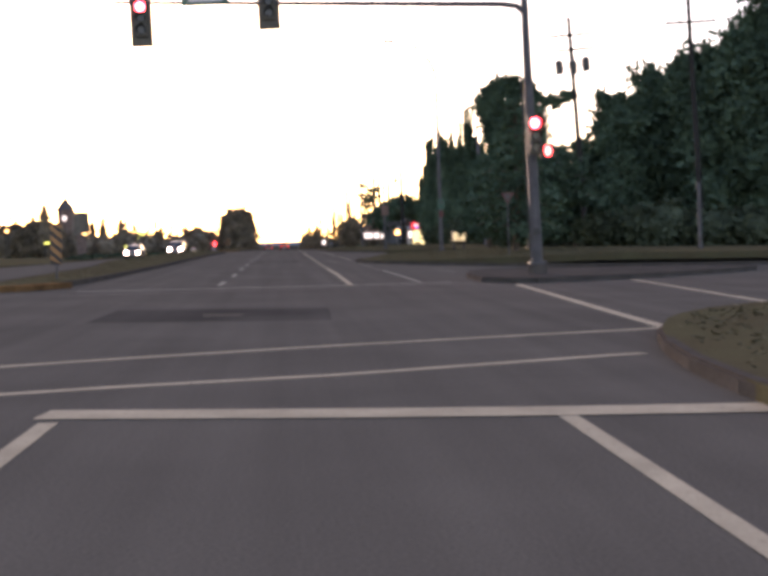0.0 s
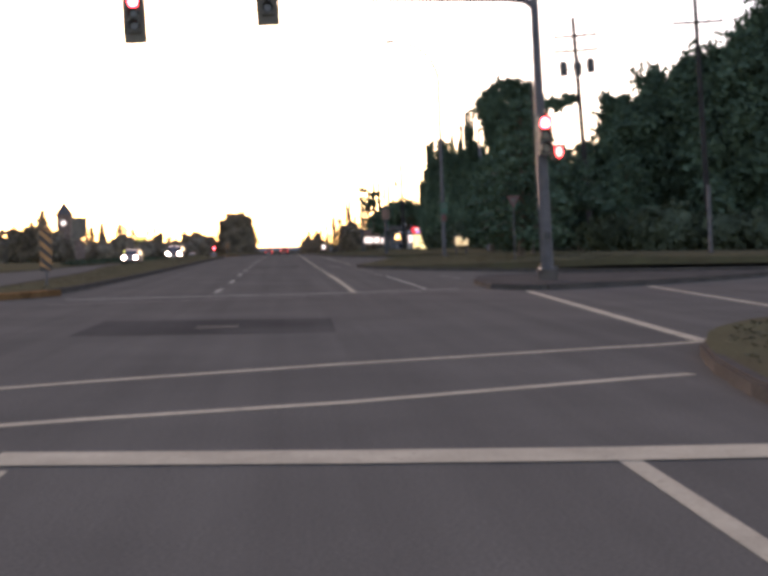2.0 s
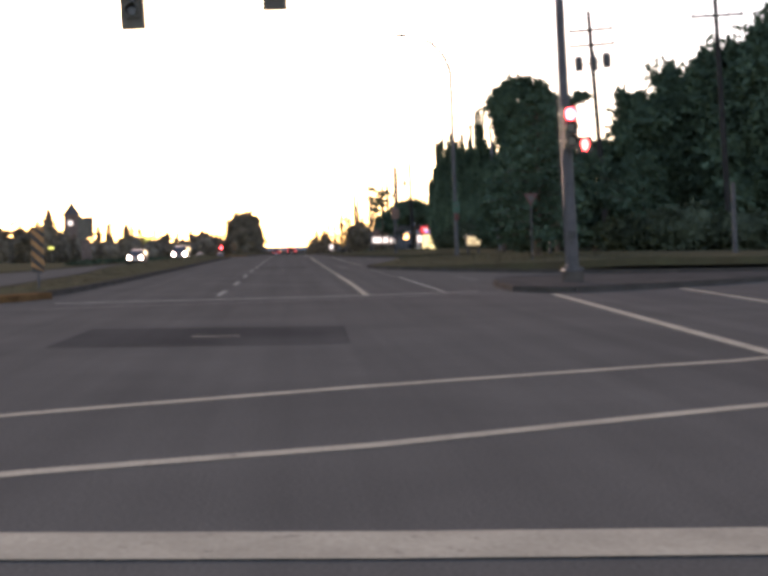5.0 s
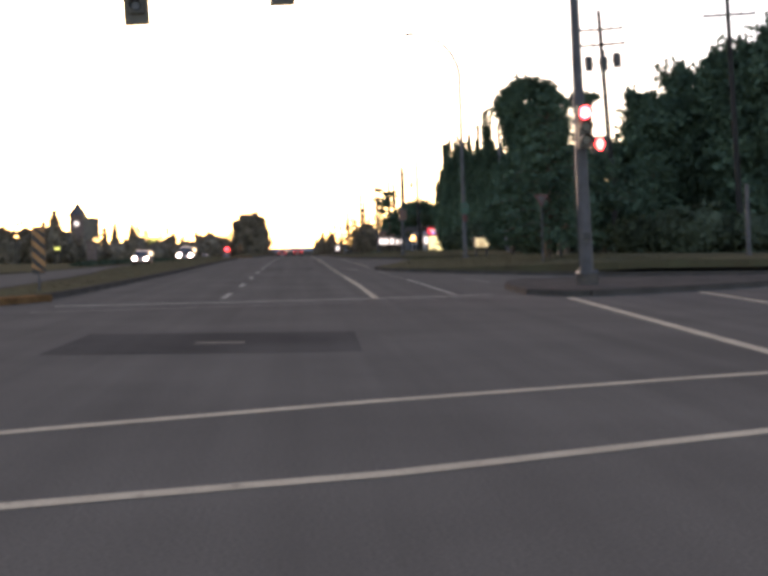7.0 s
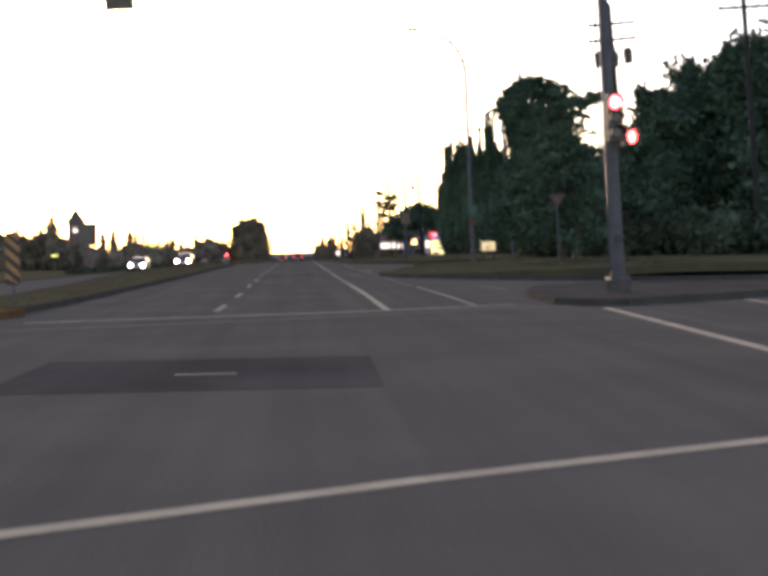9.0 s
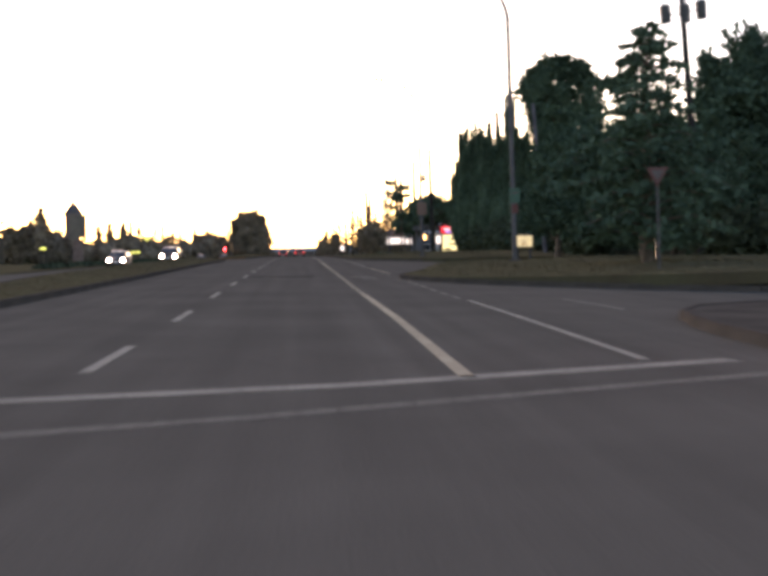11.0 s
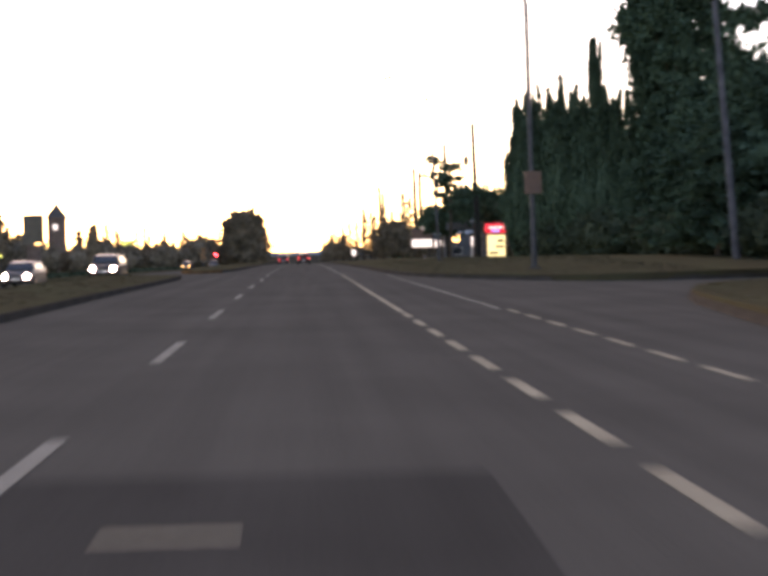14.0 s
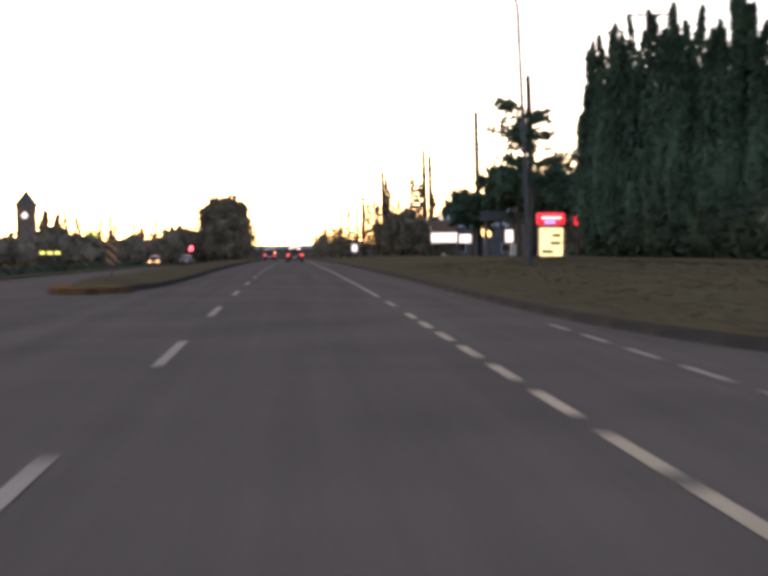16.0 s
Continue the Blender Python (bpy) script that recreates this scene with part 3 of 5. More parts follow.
paint_line("crosswalk_line", [(8.8, 21.5), (8.95, 25.1), (9.9, 37.8)], 0.2, "white crosswalk line over the side street")
paint_line("crosswalk_line", [(-14, 29.0), (-5.0, 31.6), (-0.2, 33.6), (5.6, 36.6)], 0.16, "faint white far crosswalk line", "paint_faint")
paint_line("crosswalk_line", [(-14, 32.2), (-5.0, 34.0), (0.65, 35.6), (2.75, 36.55), (4.6, 37.4)], 0.3, "dulled white far crosswalk line", "paint_dim")
paint_line("lane_line", [(6.0, 47.2), (5.95, 49), (5.8, 51.5)], 0.12, "faint thin white guide line", "paint_faint")

# asphalt patches with a short white mark
for px0, px1, py0, py1, mx in ((-3.05, 0.72, 21.8, 25.2, -1.07), (-1.9, 0.68, 71.4, 73.9, -0.92)):
    bm = bmesh.new()
    strip(bm, [Vector((px0 - 0.03, py0)), Vector((px0, (py0 + py1) / 2)), Vector((px0 + 0.02, py1))], 0, px1 - px0, lambda x, y: ground_z(x, y) + 0.003)
    tagged(part("asphalt_patch", bm, "asphalt_new"), "dark rectangular asphalt repair in the lane", "road patch", "", "structure")
    my = 23.3 if py0 < 50 else 72.42
    paint_line("detector_mark", [(mx - 0.32, my), (mx + 0.32, my)], 0.1, "short thin white mark on a dark asphalt repair", lift=0.006)

# lane lines beyond the junction
LX_L, LX_R, LX_O = -1.98, 1.6, 3.62
for k in range(39):
    y = 45.1 + 9.0 * k
    dashes("lane_dash", LX_L + (0.08 if y > 115 else 0.0), y, y + 3.3, 3.3, 9.0, 0.13, "broken white lane line dash", "paint_dim")
paint_line("lane_dash", along(LX_L, 37.0, 40.2), 0.13, "broken white lane line dash", "paint_dim")
paint_line("lane_line", along(LX_R, 36.1, 54.8), 0.15, "solid white line between traffic and cycle lane")
dashes("lane_dash", LX_R, 55.15, 90.9, 1.5, 2.442, 0.13, "short white dash of a cycle lane line")
paint_line("lane_line", along(LX_R, 91.3, 110.2), 0.13, "solid white line between traffic and cycle lane")
dashes("lane_dash", LX_R, 110.6, 128.5, 1.5, 2.4, 0.13, "short white dash of a cycle lane line")
paint_line("lane_line", along(LX_R, 129.0, 380.0, 12.0), 0.12, "solid white line between traffic and cycle lane", "paint_dim")
paint_line("lane_line", along(LX_O, 37.6, 51.4), 0.12, "thin solid white edge line", "paint_dim")
dashes("lane_dash", LX_O - 0.07, 52.2, 66, 1.4, 2.36, 0.11, "thin white dash of an edge line", "paint_faint")
dashes("lane_dash", LX_O + 0.07, 76.1, 91.4, 1.25, 2.0, 0.11, "thin white dash of an edge line")
paint_line("lane_line", along(LX_O - 0.05, 91.8, 112.5), 0.11, "thin solid white edge line", "paint_dim")
dashes("lane_dash", LX_O - 0.08, 112.9, 124.0, 1.35, 2.25, 0.11, "thin white dash of an edge line", "paint_dim")


def cycle_mark():
    """A rubbed bicycle symbol: two wheels and a frame."""
    bm = bmesh.new()

    def ring(cx, cy, r, ry):
        n = 20
        a = [bm.verts.new((cx + r * math.cos(6.2832 * i / n), cy + ry * math.sin(6.2832 * i / n), 0.005)) for i in range(n)]
        b = [bm.verts.new((cx + (r - 0.09) * math.cos(6.2832 * i / n), cy + (ry - 0.2) * math.sin(6.2832 * i / n), 0.005)) for i in range(n)]
        for i in range(n):
            bm.faces.new((a[i], a[(i + 1) % n], b[(i + 1) % n], b[i]))

    ring(2.6, 69.35, 0.27, 0.55)
    ring(2.2, 71.6, 0.24, 0.5)
    for (x0, y0), (x1, y1) in (((2.6, 69.35), (2.42, 70.5)), ((2.42, 70.5), (2.2, 71.6)), ((2.2, 71.6), (2.62, 71.3)), ((2.62, 71.3), (2.75, 70.0)), ((2.75, 70.0), (2.6, 69.35)), ((2.62, 71.3), (2.42, 70.5)), ((2.55, 71.7), (2.78, 71.6))):
        strip(bm, [Vector((x0, y0)), Vector((x1, y1))], -0.05, 0.05, lambda x, y: 0.0052)
    return tagged(part("cycle_symbol", bm, "paint_faint"), "rubbed white bicycle symbol on the asphalt", "road marking", "", "structure")


cycle_mark()

# verges: near corner, turning island, planted verge, far verge
NEAR = [(3.5, -60), (3.5, 11.1), (3.85, 14.2), (4.4, 16.8), (5.1, 18.7), (6.2, 19.9), (8.5, 20.4), (14, 22.5), (40, 33), (140, 60), (140, -60)]
ISLE = [(5.5, 37.2), (6.3, 35.9), (7.6, 36.7), (11.7, 40.0), (16.5, 45.8), (17.3, 47.6), (16.4, 48.6), (12.0, 48.0), (8.0, 47.0), (6.3, 45.2), (5.6, 41.0)]
VERGE = [(140, 95), (60, 74), (30, 58.5), (18, 53.5), (12.5, 53.2), (9.7, 55.4), (7.3, 58.6), (5.3, 62), (4.1, 65.3), (3.65, 68.2), (3.7, 70.0), (4.2, 72.2), (4.95, 74.8), (5.9, 81), (7.0, 88), (8.0, 93.8), (9.7, 98.6), (13, 100.5), (20, 102.5), (60, 118), (140, 150)]
FAR = [(140, 160), (60, 126), (20, 111.5), (12, 109.0), (9.0, 109.6), (6.7, 113.6), (5.0, 117.6), (4.1, 123.0), (3.7, 130), (3.6, 145), (3.4, 200), (3.3, 320), (3.3, 560), (140, 560)]


def verge(name, outline, label, kerbed, mat="grass", top=verge_z):
    ob = poly_slab(name, [tuple(p) for p in smooth_outline(outline)], top, mat, label=label, category="verge", kind="structure")
    kerb_run(ob, kerbed)
    return ob


def smooth_outline(pts, rounds=1):
    out = [Vector(p) for p in pts]
    for _ in range(rounds):
        nxt = []
        for i, a in enumerate(out):
            b = out[(i + 1) % len(out)]
            if (b - a).length > 14:
                nxt += [a, b]
            else:
                nxt += [a * 0.78 + b * 0.22, a * 0.22 + b * 0.78]
        out = []
        for p in nxt:
            if not out or (p - out[-1]).length > 0.02:
                out.append(p)
        if (out[0] - out[-1]).length < 0.02:
            out.pop()
    return out


verge("verge_near", NEAR, "dry brown grass corner beside the stop line", NEAR[0:9])
verge("traffic_island", ISLE, "raised grey paved turning island with dark kerb", ISLE + ISLE[:1], "paving", lambda x, y: ground_z(x, y) + 0.135)
verge("verge_middle", VERGE, "dry grass verge between slip lane and driveway", VERGE[2:19])
verge("verge_far", FAR, "dry grass verge beyond the driveway", FAR[2:12])


def median_z(x, y):
    """The medians are crowned towards their middle, where they are wide."""
    mid, half = (-8.0, 2.2) if y < 130 else (-6.1, 1.5)
    crown = max(0.0, 1.0 - ((x - mid) / half) ** 2) * min(1.0, max(0.0, min(0.3 * (y - 72.0), 124.0 - y) if y < 130 else y - 138.0) / 6.0)
    return ground_z(max(x, mid), y) + 0.14 + 0.2 * crown - 0.05 * max(0.0, mid - x)


def median(name, right, left, label):
    """A kerbed median strip; right and left are its edges, from its near nose to its far end."""
    outline = right + left[::-1]
    ob = poly_slab(name, outline, lambda x, y: median_z(x, y), "grass", step=0.9, label=label, category="median", kind="structure")
    kerb_run(ob, right)
    kerb_run(ob, left)
    bm = bmesh.new()
    pts = [right[1], right[0], left[0], left[1]]
    pts = smooth_line(pts)
    strip(bm, pts, -0.4, 0.12, lambda x, y: ground_z(x, y) + 0.155)
    low = bmesh.ops.extrude_edge_only(bm, edges=[e for e in bm.edges if e.is_boundary])
    for v in low["geom"]:
        if isinstance(v, bmesh.types.BMVert):
            v.co.z -= 0.2
    part("nose_kerb", bm, "kerb_yellow", ob, "yellow painted kerb at the nose")
    return ob


median("median_near", [(-6.9, 34.2), (-6.1, 36.6), (-5.85, 42), (-5.75, 60), (-5.8, 80), (-5.9, 100), (-5.75, 112), (-5.7, 122), (-6.1, 126.5)],
       [(-7.6, 34.6), (-8.1, 37.5), (-8.2, 44), (-8.6, 60), (-10.6, 76), (-11.4, 90), (-9.9, 104), (-9.2, 122), (-7.9, 126.8)], "grassy kerbed median strip with a yellow nose")
median("median_far", [(-6.0, 136.4), (-5.2, 138.0), (-4.6, 142), (-4.5, 150), (-4.7, 170), (-4.9, 230), (-5.0, 320)],
       [(-6.5, 136.9), (-6.9, 140), (-7.2, 146), (-7.5, 153), (-7.9, 170), (-8.0, 230), (-8.0, 320)], "narrow kerbed median strip with a yellow nose")
LEFT = [(-22, 62), (-20.5, 66), (-20, 75), (-19.5, 130), (-19, 220), (-18.5, 420), (-18.5, 560), (-140, 560), (-140, 62)]
poly_slab("verge_left", LEFT, lambda x, y: ground_z(x, y) + 0.14, "grass", step=8.0, label="dark grass verge along the opposite carriageway", category="verge", kind="structure")


# ---- street furniture ----
def lean_pose(x, y, z, lean):
    """Upright things here lean a little towards the road."""
    return pose(x, y, z, 0, -lean, 0)


def signal_head(parent, cx, cy, cz, lit, scale=1.0, board=True):
    """A three-lens signal head with backboard, visors and one lit lens."""
    w, h = 0.36 * scale, 1.08 * scale
    bm = bmesh.new()
    box(bm, cx - w / 2, cx + w / 2, cy, cy + 0.2, cz - h / 2, cz + h / 2, 0.03)
    head = part("signal_head", bm, "housing", parent, "dark traffic signal head with visors")
    if board:
        bw, bh = 0.33 * scale, 0.83 * scale
        bm = bmesh.new()
        box(bm, cx - bw, cx + bw, cy + 0.1, cy + 0.125, cz - bh, cz + bh, 0.01)
        part("backboard", bm, "housing", head, "dark backboard")
        bm = bmesh.new()
        e = 0.035
        for x0, x1, z0, z1 in ((-bw, bw, bh - e, bh), (-bw, bw, -bh, -bh + e), (-bw, -bw + e, -bh + e, bh - e), (bw - e, bw, -bh + e, bh - e)):
            box(bm, cx + x0, cx + x1, cy + 0.094, cy + 0.104, cz + z0, cz + z1)
        part("board_border", bm, "housing_edge", head, "yellow reflective border")
    for i, dz in enumerate((0.345, 0.0, -0.345)):
        z = cz + dz * scale
        bm = bmesh.new()
        disc(bm, (cx, cy - 0.015, z), 0.145 * scale, 0.05)
        part("lens", bm, "red_light" if i == lit else "lens_dark", head, "lit red lens" if i == lit else "")
        bm = bmesh.new()
        n = 14
        r = 0.16 * scale
        ring = [(math.cos(a), math.sin(a)) for a in [radians(-20 + 220 * k / n) for k in range(n + 1)]]
        front = [bm.verts.new((cx + r * c, cy - 0.24, z + r * s)) for c, s in ring]
        back = [bm.verts.new((cx + r * c, cy, z + r * s)) for c, s in ring]
        for k in range(n):
            bm.faces.new((front[k], front[k + 1], back[k + 1], back[k]))
        bmesh.ops.solidify(bm, geom=bm.faces[:], thickness=0.008)
        part("visor", bm, "dark_metal", head)
    return head


def signal_pole():
    x, y = 7.62, 40.3
    z = verge_z(x, y)
    t = thing("traffic_signal", lean_pose(x, y, z, 2.6), "grey steel traffic signal pole with mast arm and red lights", "traffic signal")
    bm = bmesh.new()
    rod(bm, (0, 0, 0.0), (0, 0, 8.35), 0.185, 0.115, 14)
    part("pole", bm, "steel", t)
    bm = bmesh.new()
    rod(bm, (0, 0, -0.4), (0, 0, 0.1), 0.31, 0.29, 18)
    part("concrete_base", bm, "concrete", t)
    bm = bmesh.new()
    box(bm, -0.26, 0.26, -0.26, 0.26, 0.1, 0.16, 0.02)
    base = part("base_plate", bm, "steel", t)
    for sx in (-0.2, 0.2):
        for sy in (-0.2, 0.2):
            bm = bmesh.new()
            rod(bm, (sx, sy, 0.16), (sx, sy, 0.22), 0.03, 0.03, 6)
            part("bolt", bm, "steel", base)
    bm = bmesh.new()
    bar_path(bm, [(0, 0, 7.7), (-0.25, 0, 7.93), (-0.7, 0, 8.0), (-12.3, 0, 8.52)], [0.1, 0.1, 0.09, 0.05], 10)
    part("mast_arm", bm, "steel", t)
    bm = bmesh.new()
    rod(bm, (-0.18, -0.02, 0.3), (-0.22, -0.02, 6.5), 0.022, 0.022, 6)
    part("conduit", bm, "dark_metal", t)
    signal_head(t, -11.47, -0.12, 8.0, 0)
    signal_head(t, -7.7, -0.12, 8.35, 0)
    bm = bmesh.new()
    box(bm, -10.25, -8.85, -0.12, -0.09, 8.3, 8.66, 0.01)
    ns = part("street_name_sign", bm, "sign_green", t, "green street name sign")
    bm = bmesh.new()
    box(bm, -10.05, -9.05, -0.127, -0.121, 8.42, 8.55)
    part("lettering_bar", bm, "sign_white", ns)
    signal_head(t, 0.05, -0.46, 3.98, 0, 1.05, False)
    bm = bmesh.new()
    rod(bm, (0, -0.1, 4.45), (-0.02, -0.4, 4.45), 0.03)
    part("bracket", bm, "dark_metal", t)
    bm = bmesh.new()
    rod(bm, (0, -0.1, 3.5), (-0.02, -0.4, 3.5), 0.03)
    part("bracket", bm, "dark_metal", t)
    bm = bmesh.new()
    box(bm, 0.2, 0.62, -0.46, -0.2, 3.28, 3.72, 0.03)
    ped = part("pedestrian_signal", bm, "housing", t, "pedestrian signal with a lit stop symbol")
    bm = bmesh.new()
    m4 = Matrix.Translation((0.41, -0.466, 3.5)) @ Matrix.Rotation(radians(90), 4, 'X') @ Matrix.Diagonal((1, 1.5, 1, 1))
    bmesh.ops.create_cone(bm, cap_ends=True, segments=20, radius1=0.105, radius2=0.09, depth=0.016, matrix=m4)
    part("stop_symbol", bm, "hand_light", ped, "glowing red-orange stop symbol")
    bm = bmesh.new()
    box(bm, -0.12, 0.1, -0.24, -0.16, 1.0, 1.2, 0.01)
    part("push_button_box", bm, "dark_metal", t)


signal_pole()


def hazard_marker(x, y, label):
    z = ground_z(x, y) + 0.14
    t = thing("hazard_marker", pose(x, y, z), label, "road sign")
    bm = bmesh.new()
    rod(bm, (0, 0.03, -0.2), (0, 0.03, 1.65), 0.03, 0.03, 8)
    part("post", bm, "steel", t)
    w, z0, z1 = (0.17, 0.42, 1.66) if y < 100 else (0.16, 0.45, 1.3)
    bm = bmesh.new()
    box(bm, -w, w, -0.01, 0.01, z0, z1, 0.004)
    board = part("board", bm, "sign_orange", t, "orange board with dark slanting stripes")
    step = 0.3
    k = z0 - 0.3
    while k < z1:
        bm = bmesh.new()
        pts = []
        for px, pz in ((-w, k + 0.3), (-w, k + 0.45), (w, k + 0.15), (w, k)):
            pts.append((px, min(max(pz, z0), z1)))
        if len({round(p[1], 3) for p in pts}) > 1:
            f = bm.faces.new([bm.verts.new((px, -0.0135, pz)) for px, pz in pts])
            part("stripe", bm, "sign_black", board)
        else:
            bm.free()
        k += step


hazard_marker(-6.85, 40.6, "orange and black striped marker board on the median nose")
hazard_marker(-6.5, 145.7, "orange and black striped marker board on the far median nose")


def street_lamp(x, y, h, lean, reach, label, sign=None, slim=1.0):
    z = verge_z(x, y)
    t = thing("street_lamp", lean_pose(x, y, z, lean), label, "street lamp", "street lamps along the verge")
    bm = bmesh.new()
    bar_path(bm, [(0, 0, 0), (0, 0, 3.2), (0, 0, h * 0.82)], [0.12 * slim, 0.105 * slim, 0.09 * slim], 10)
    part("pole", bm, "lamp_steel", t)
    bm = bmesh.new()
    pts = []
    for k in range(9):
        a = k / 8
        pts.append((-reach * a ** 1.6, 0, h * 0.82 + h * 0.18 * math.sin(a * math.pi / 2)))
    bar_path(bm, pts, [slim * (0.09 - 0.03 * k / 8) for k in range(9)], 8)
    part("arm", bm, "lamp_steel", t)
    bm = bmesh.new()
    box(bm, -reach - 0.55, -reach + 0.05, -0.13, 0.13, h - 0.08, h + 0.09, 0.05)
    part("lamp_head", bm, "lamp_steel", t)
    bm = bmesh.new()
    rod(bm, (0, 0, -0.1), (0, 0, 0.08), 0.3, 0.26, 14)
    part("footing", bm, "concrete", t)
    if sign == "green":
        bm = bmesh.new()
        box(bm, -0.17, 0.27, -0.17, -0.15, 2.55, 3.2, 0.01)
        s = part("route_sign", bm, "sign_green", t, "small green sign plate")
        bm = bmesh.new()
        box(bm, -0.1, 0.2, -0.178, -0.171, 2.95, 3.02)
        part("lettering_bar", bm, "sign_grey", s)
        bm = bmesh.new()
        box(bm, -0.1, 0.18, -0.17, -0.15, 2.1, 2.5, 0.01)
        part("warning_plate", bm, "sign_red", t, "small red plate")
    if sign == "square":
        bm = bmesh.new()
        box(bm, -0.32, 0.38, -0.17, -0.15, 3.05, 3.95, 0.02)
        part("sign_plate", bm, "sign_brown", t, "dull brown square sign plate")
    return t


street_lamp(9.6, 80.3, 13.0, 1.6, 2.6, "tall grey street lamp with a green sign plate", "green")
street_lamp(9.05, 118.0, 13.0, 1.2, 2.6, "tall grey street lamp with a square sign plate", "square")
street_lamp(9.25, 156.0, 13.0, 2.8, 2.6, "tall thin grey street lamp near a pine", None, 0.85)


def utility_pole(x, y, h, lean, arms, tanks, label, r=0.21, wood="wood_pole"):
    z = verge_z(x, y) if x > 4 else ground_z(x, y)
    t = thing("utility_pole", lean_pose(x, y, z, lean), label, "utility pole", "utility poles along the road")
    bm = bmesh.new()
    bar_path(bm, [(0, 0, -0.3), (0, 0, h * 0.5), (0, 0, h)], [r, r * 0.85, r * 0.68], 10)
    part("pole", bm, wood, t)
    for za, half in arms:
        bm = bmesh.new()
        box(bm, -half, half, -r - 0.12, -r, za - 0.08, za + 0.08, 0.01)
        arm = part("crossarm", bm, wood, t)
        for k in (-0.92, -0.45, 0.45, 0.92):
            bm = bmesh.new()
            rod(bm, (half * k, -r - 0.06, za + 0.06), (half * k, -r - 0.06, za + 0.26), 0.05, 0.035, 8)
            part("insulator", bm, "insulator", arm)
        for s in (-1, 1):
            bm = bmesh.new()
            rod(bm, (s * half * 0.45, -r - 0.06, za), (0, -r, za - 0.6), 0.02, 0.02, 6)
            part("brace", bm, "steel", arm)
    for za, off in tanks:
        bm = bmesh.new()
        front = -0.1 if abs(off) > 0.5 else -0.5
        rod(bm, (off, front, za - 0.45), (off, front, za + 0.45), 0.27, 0.3, 14)
        rod(bm, (off, front, za + 0.45), (off, front, za + 0.55), 0.26, 0.1, 14)
        tank = part("transformer", bm, "insulator", t, "grey cylindrical transformer tank")
        for s in (-0.12, 0.12):
            bm = bmesh.new()
            rod(bm, (off + s, front, za + 0.5), (off + s, front, za + 0.85), 0.04, 0.03, 8)
            part("bushing", bm, "insulator", tank)
        bm = bmesh.new()
        rod(bm, (0, 0, za), (off, front, za), 0.04, 0.04, 6)
        part("bracket", bm, "steel", t)
    return t


utility_pole(21.1, 90, 16.2, 4.6, [(14.9, 1.5), (13.9, 1.55)], [(12.7, -0.95), (12.6, -0.06), (12.8, 0.95)], "wooden power pole with crossarms and three transformer tanks")
utility_pole(27.75, 85, 17.0, 3.6, [(14.85, 1.7)], [], "wooden power pole with one crossarm rising behind trees")
utility_pole(19.15, 122.9, 11.6, 4.6, [], [], "plain silvered wooden pole standing before dark trees", 0.18, "grey_wood")
utility_pole(18.75, 204.5, 14.5, 2.0, [], [(10.4, -0.9)], "wooden power pole with a single transformer", 0.3)
utility_pole(28.4, 204, 19.7, 1.5, [(19.2, 1.75)], [], "tall wooden power pole rising behind poplars", 0.36)
utility_pole(19.3, 238, 15.3, 1.5, [], [], "plain wooden pole beside the shops", 0.34)
utility_pole(24.4, 330, 18.0, 1.5, [(15.6, 1.9)], [(14.3, -1.3), (14.3, 1.3)], "far wooden power pole with transformer tanks", 0.5)
utility_pole(22.9, 326, 18.6, 1.5, [], [], "far tall wooden pole", 0.5)
utility_pole(16.0, 332, 15.4, 1.5, [(14.6, 1.6)], [], "far plain wooden pole beside the road", 0.45)
utility_pole(17.3, 340, 14.4, 1.5, [], [], "far plain wooden pole", 0.45)
utility_pole(13.0, 345, 11.4, 1.0, [(10.8, 1.5)], [], "far short wooden pole", 0.45)


def yield_sign(x, y, h, label):
    z = verge_z(x, y)
    t = thing("road_sign", lean_pose(x, y, z, 1.5), label, "road sign")
    bm = bmesh.new()
    rod(bm, (0, 0, -0.2), (0, 0, h), 0.03, 0.03, 8)
    part("post", bm, "steel", t)
    # red and white faces painted darker to stand in for shade and glare
    for r, dy, mat, nm in ((0.36, -0.045, "sign_red", "plate"), (0.21, -0.075, "sign_grey", "centre")):
        bm = bmesh.new()
        vs = [[bm.verts.new((r * math.sin(a), dy + d, h - 0.2 - r * math.cos(a))) for a in (0, 2.0944, 4.1888)] for d in (0, 0.012)]
        bm.faces.new(vs[0])
        bm.faces.new(vs[1][::-1])
        for i in range(3):
            bm.faces.new((vs[0][i], vs[1][i], vs[1][(i + 1) % 3], vs[0][(i + 1) % 3]))
        bmesh.ops.recalc_face_normals(bm, faces=bm.faces[:])
        part(nm, bm, mat, t)


yield_sign(10.15, 59.5, 2.85, "red and white triangular yield sign on a post")


def marker_post(x, y, h, label):
    t = thing("marker_post", pose(x, y, verge_z(x, y)), label, "post")
    bm = bmesh.new()
    rod(bm, (0, 0, -0.1), (0, 0, h), 0.09, 0.08, 10)
    part("shaft", bm, "dark_metal", t)
    bm = bmesh.new()
    rod(bm, (0, 0, h), (0, 0, h + 0.07), 0.1, 0.05, 10)
    part("cap", bm, "dark_metal", t)


marker_post(12.95, 69.5, 0.75, "short dark post in the verge")


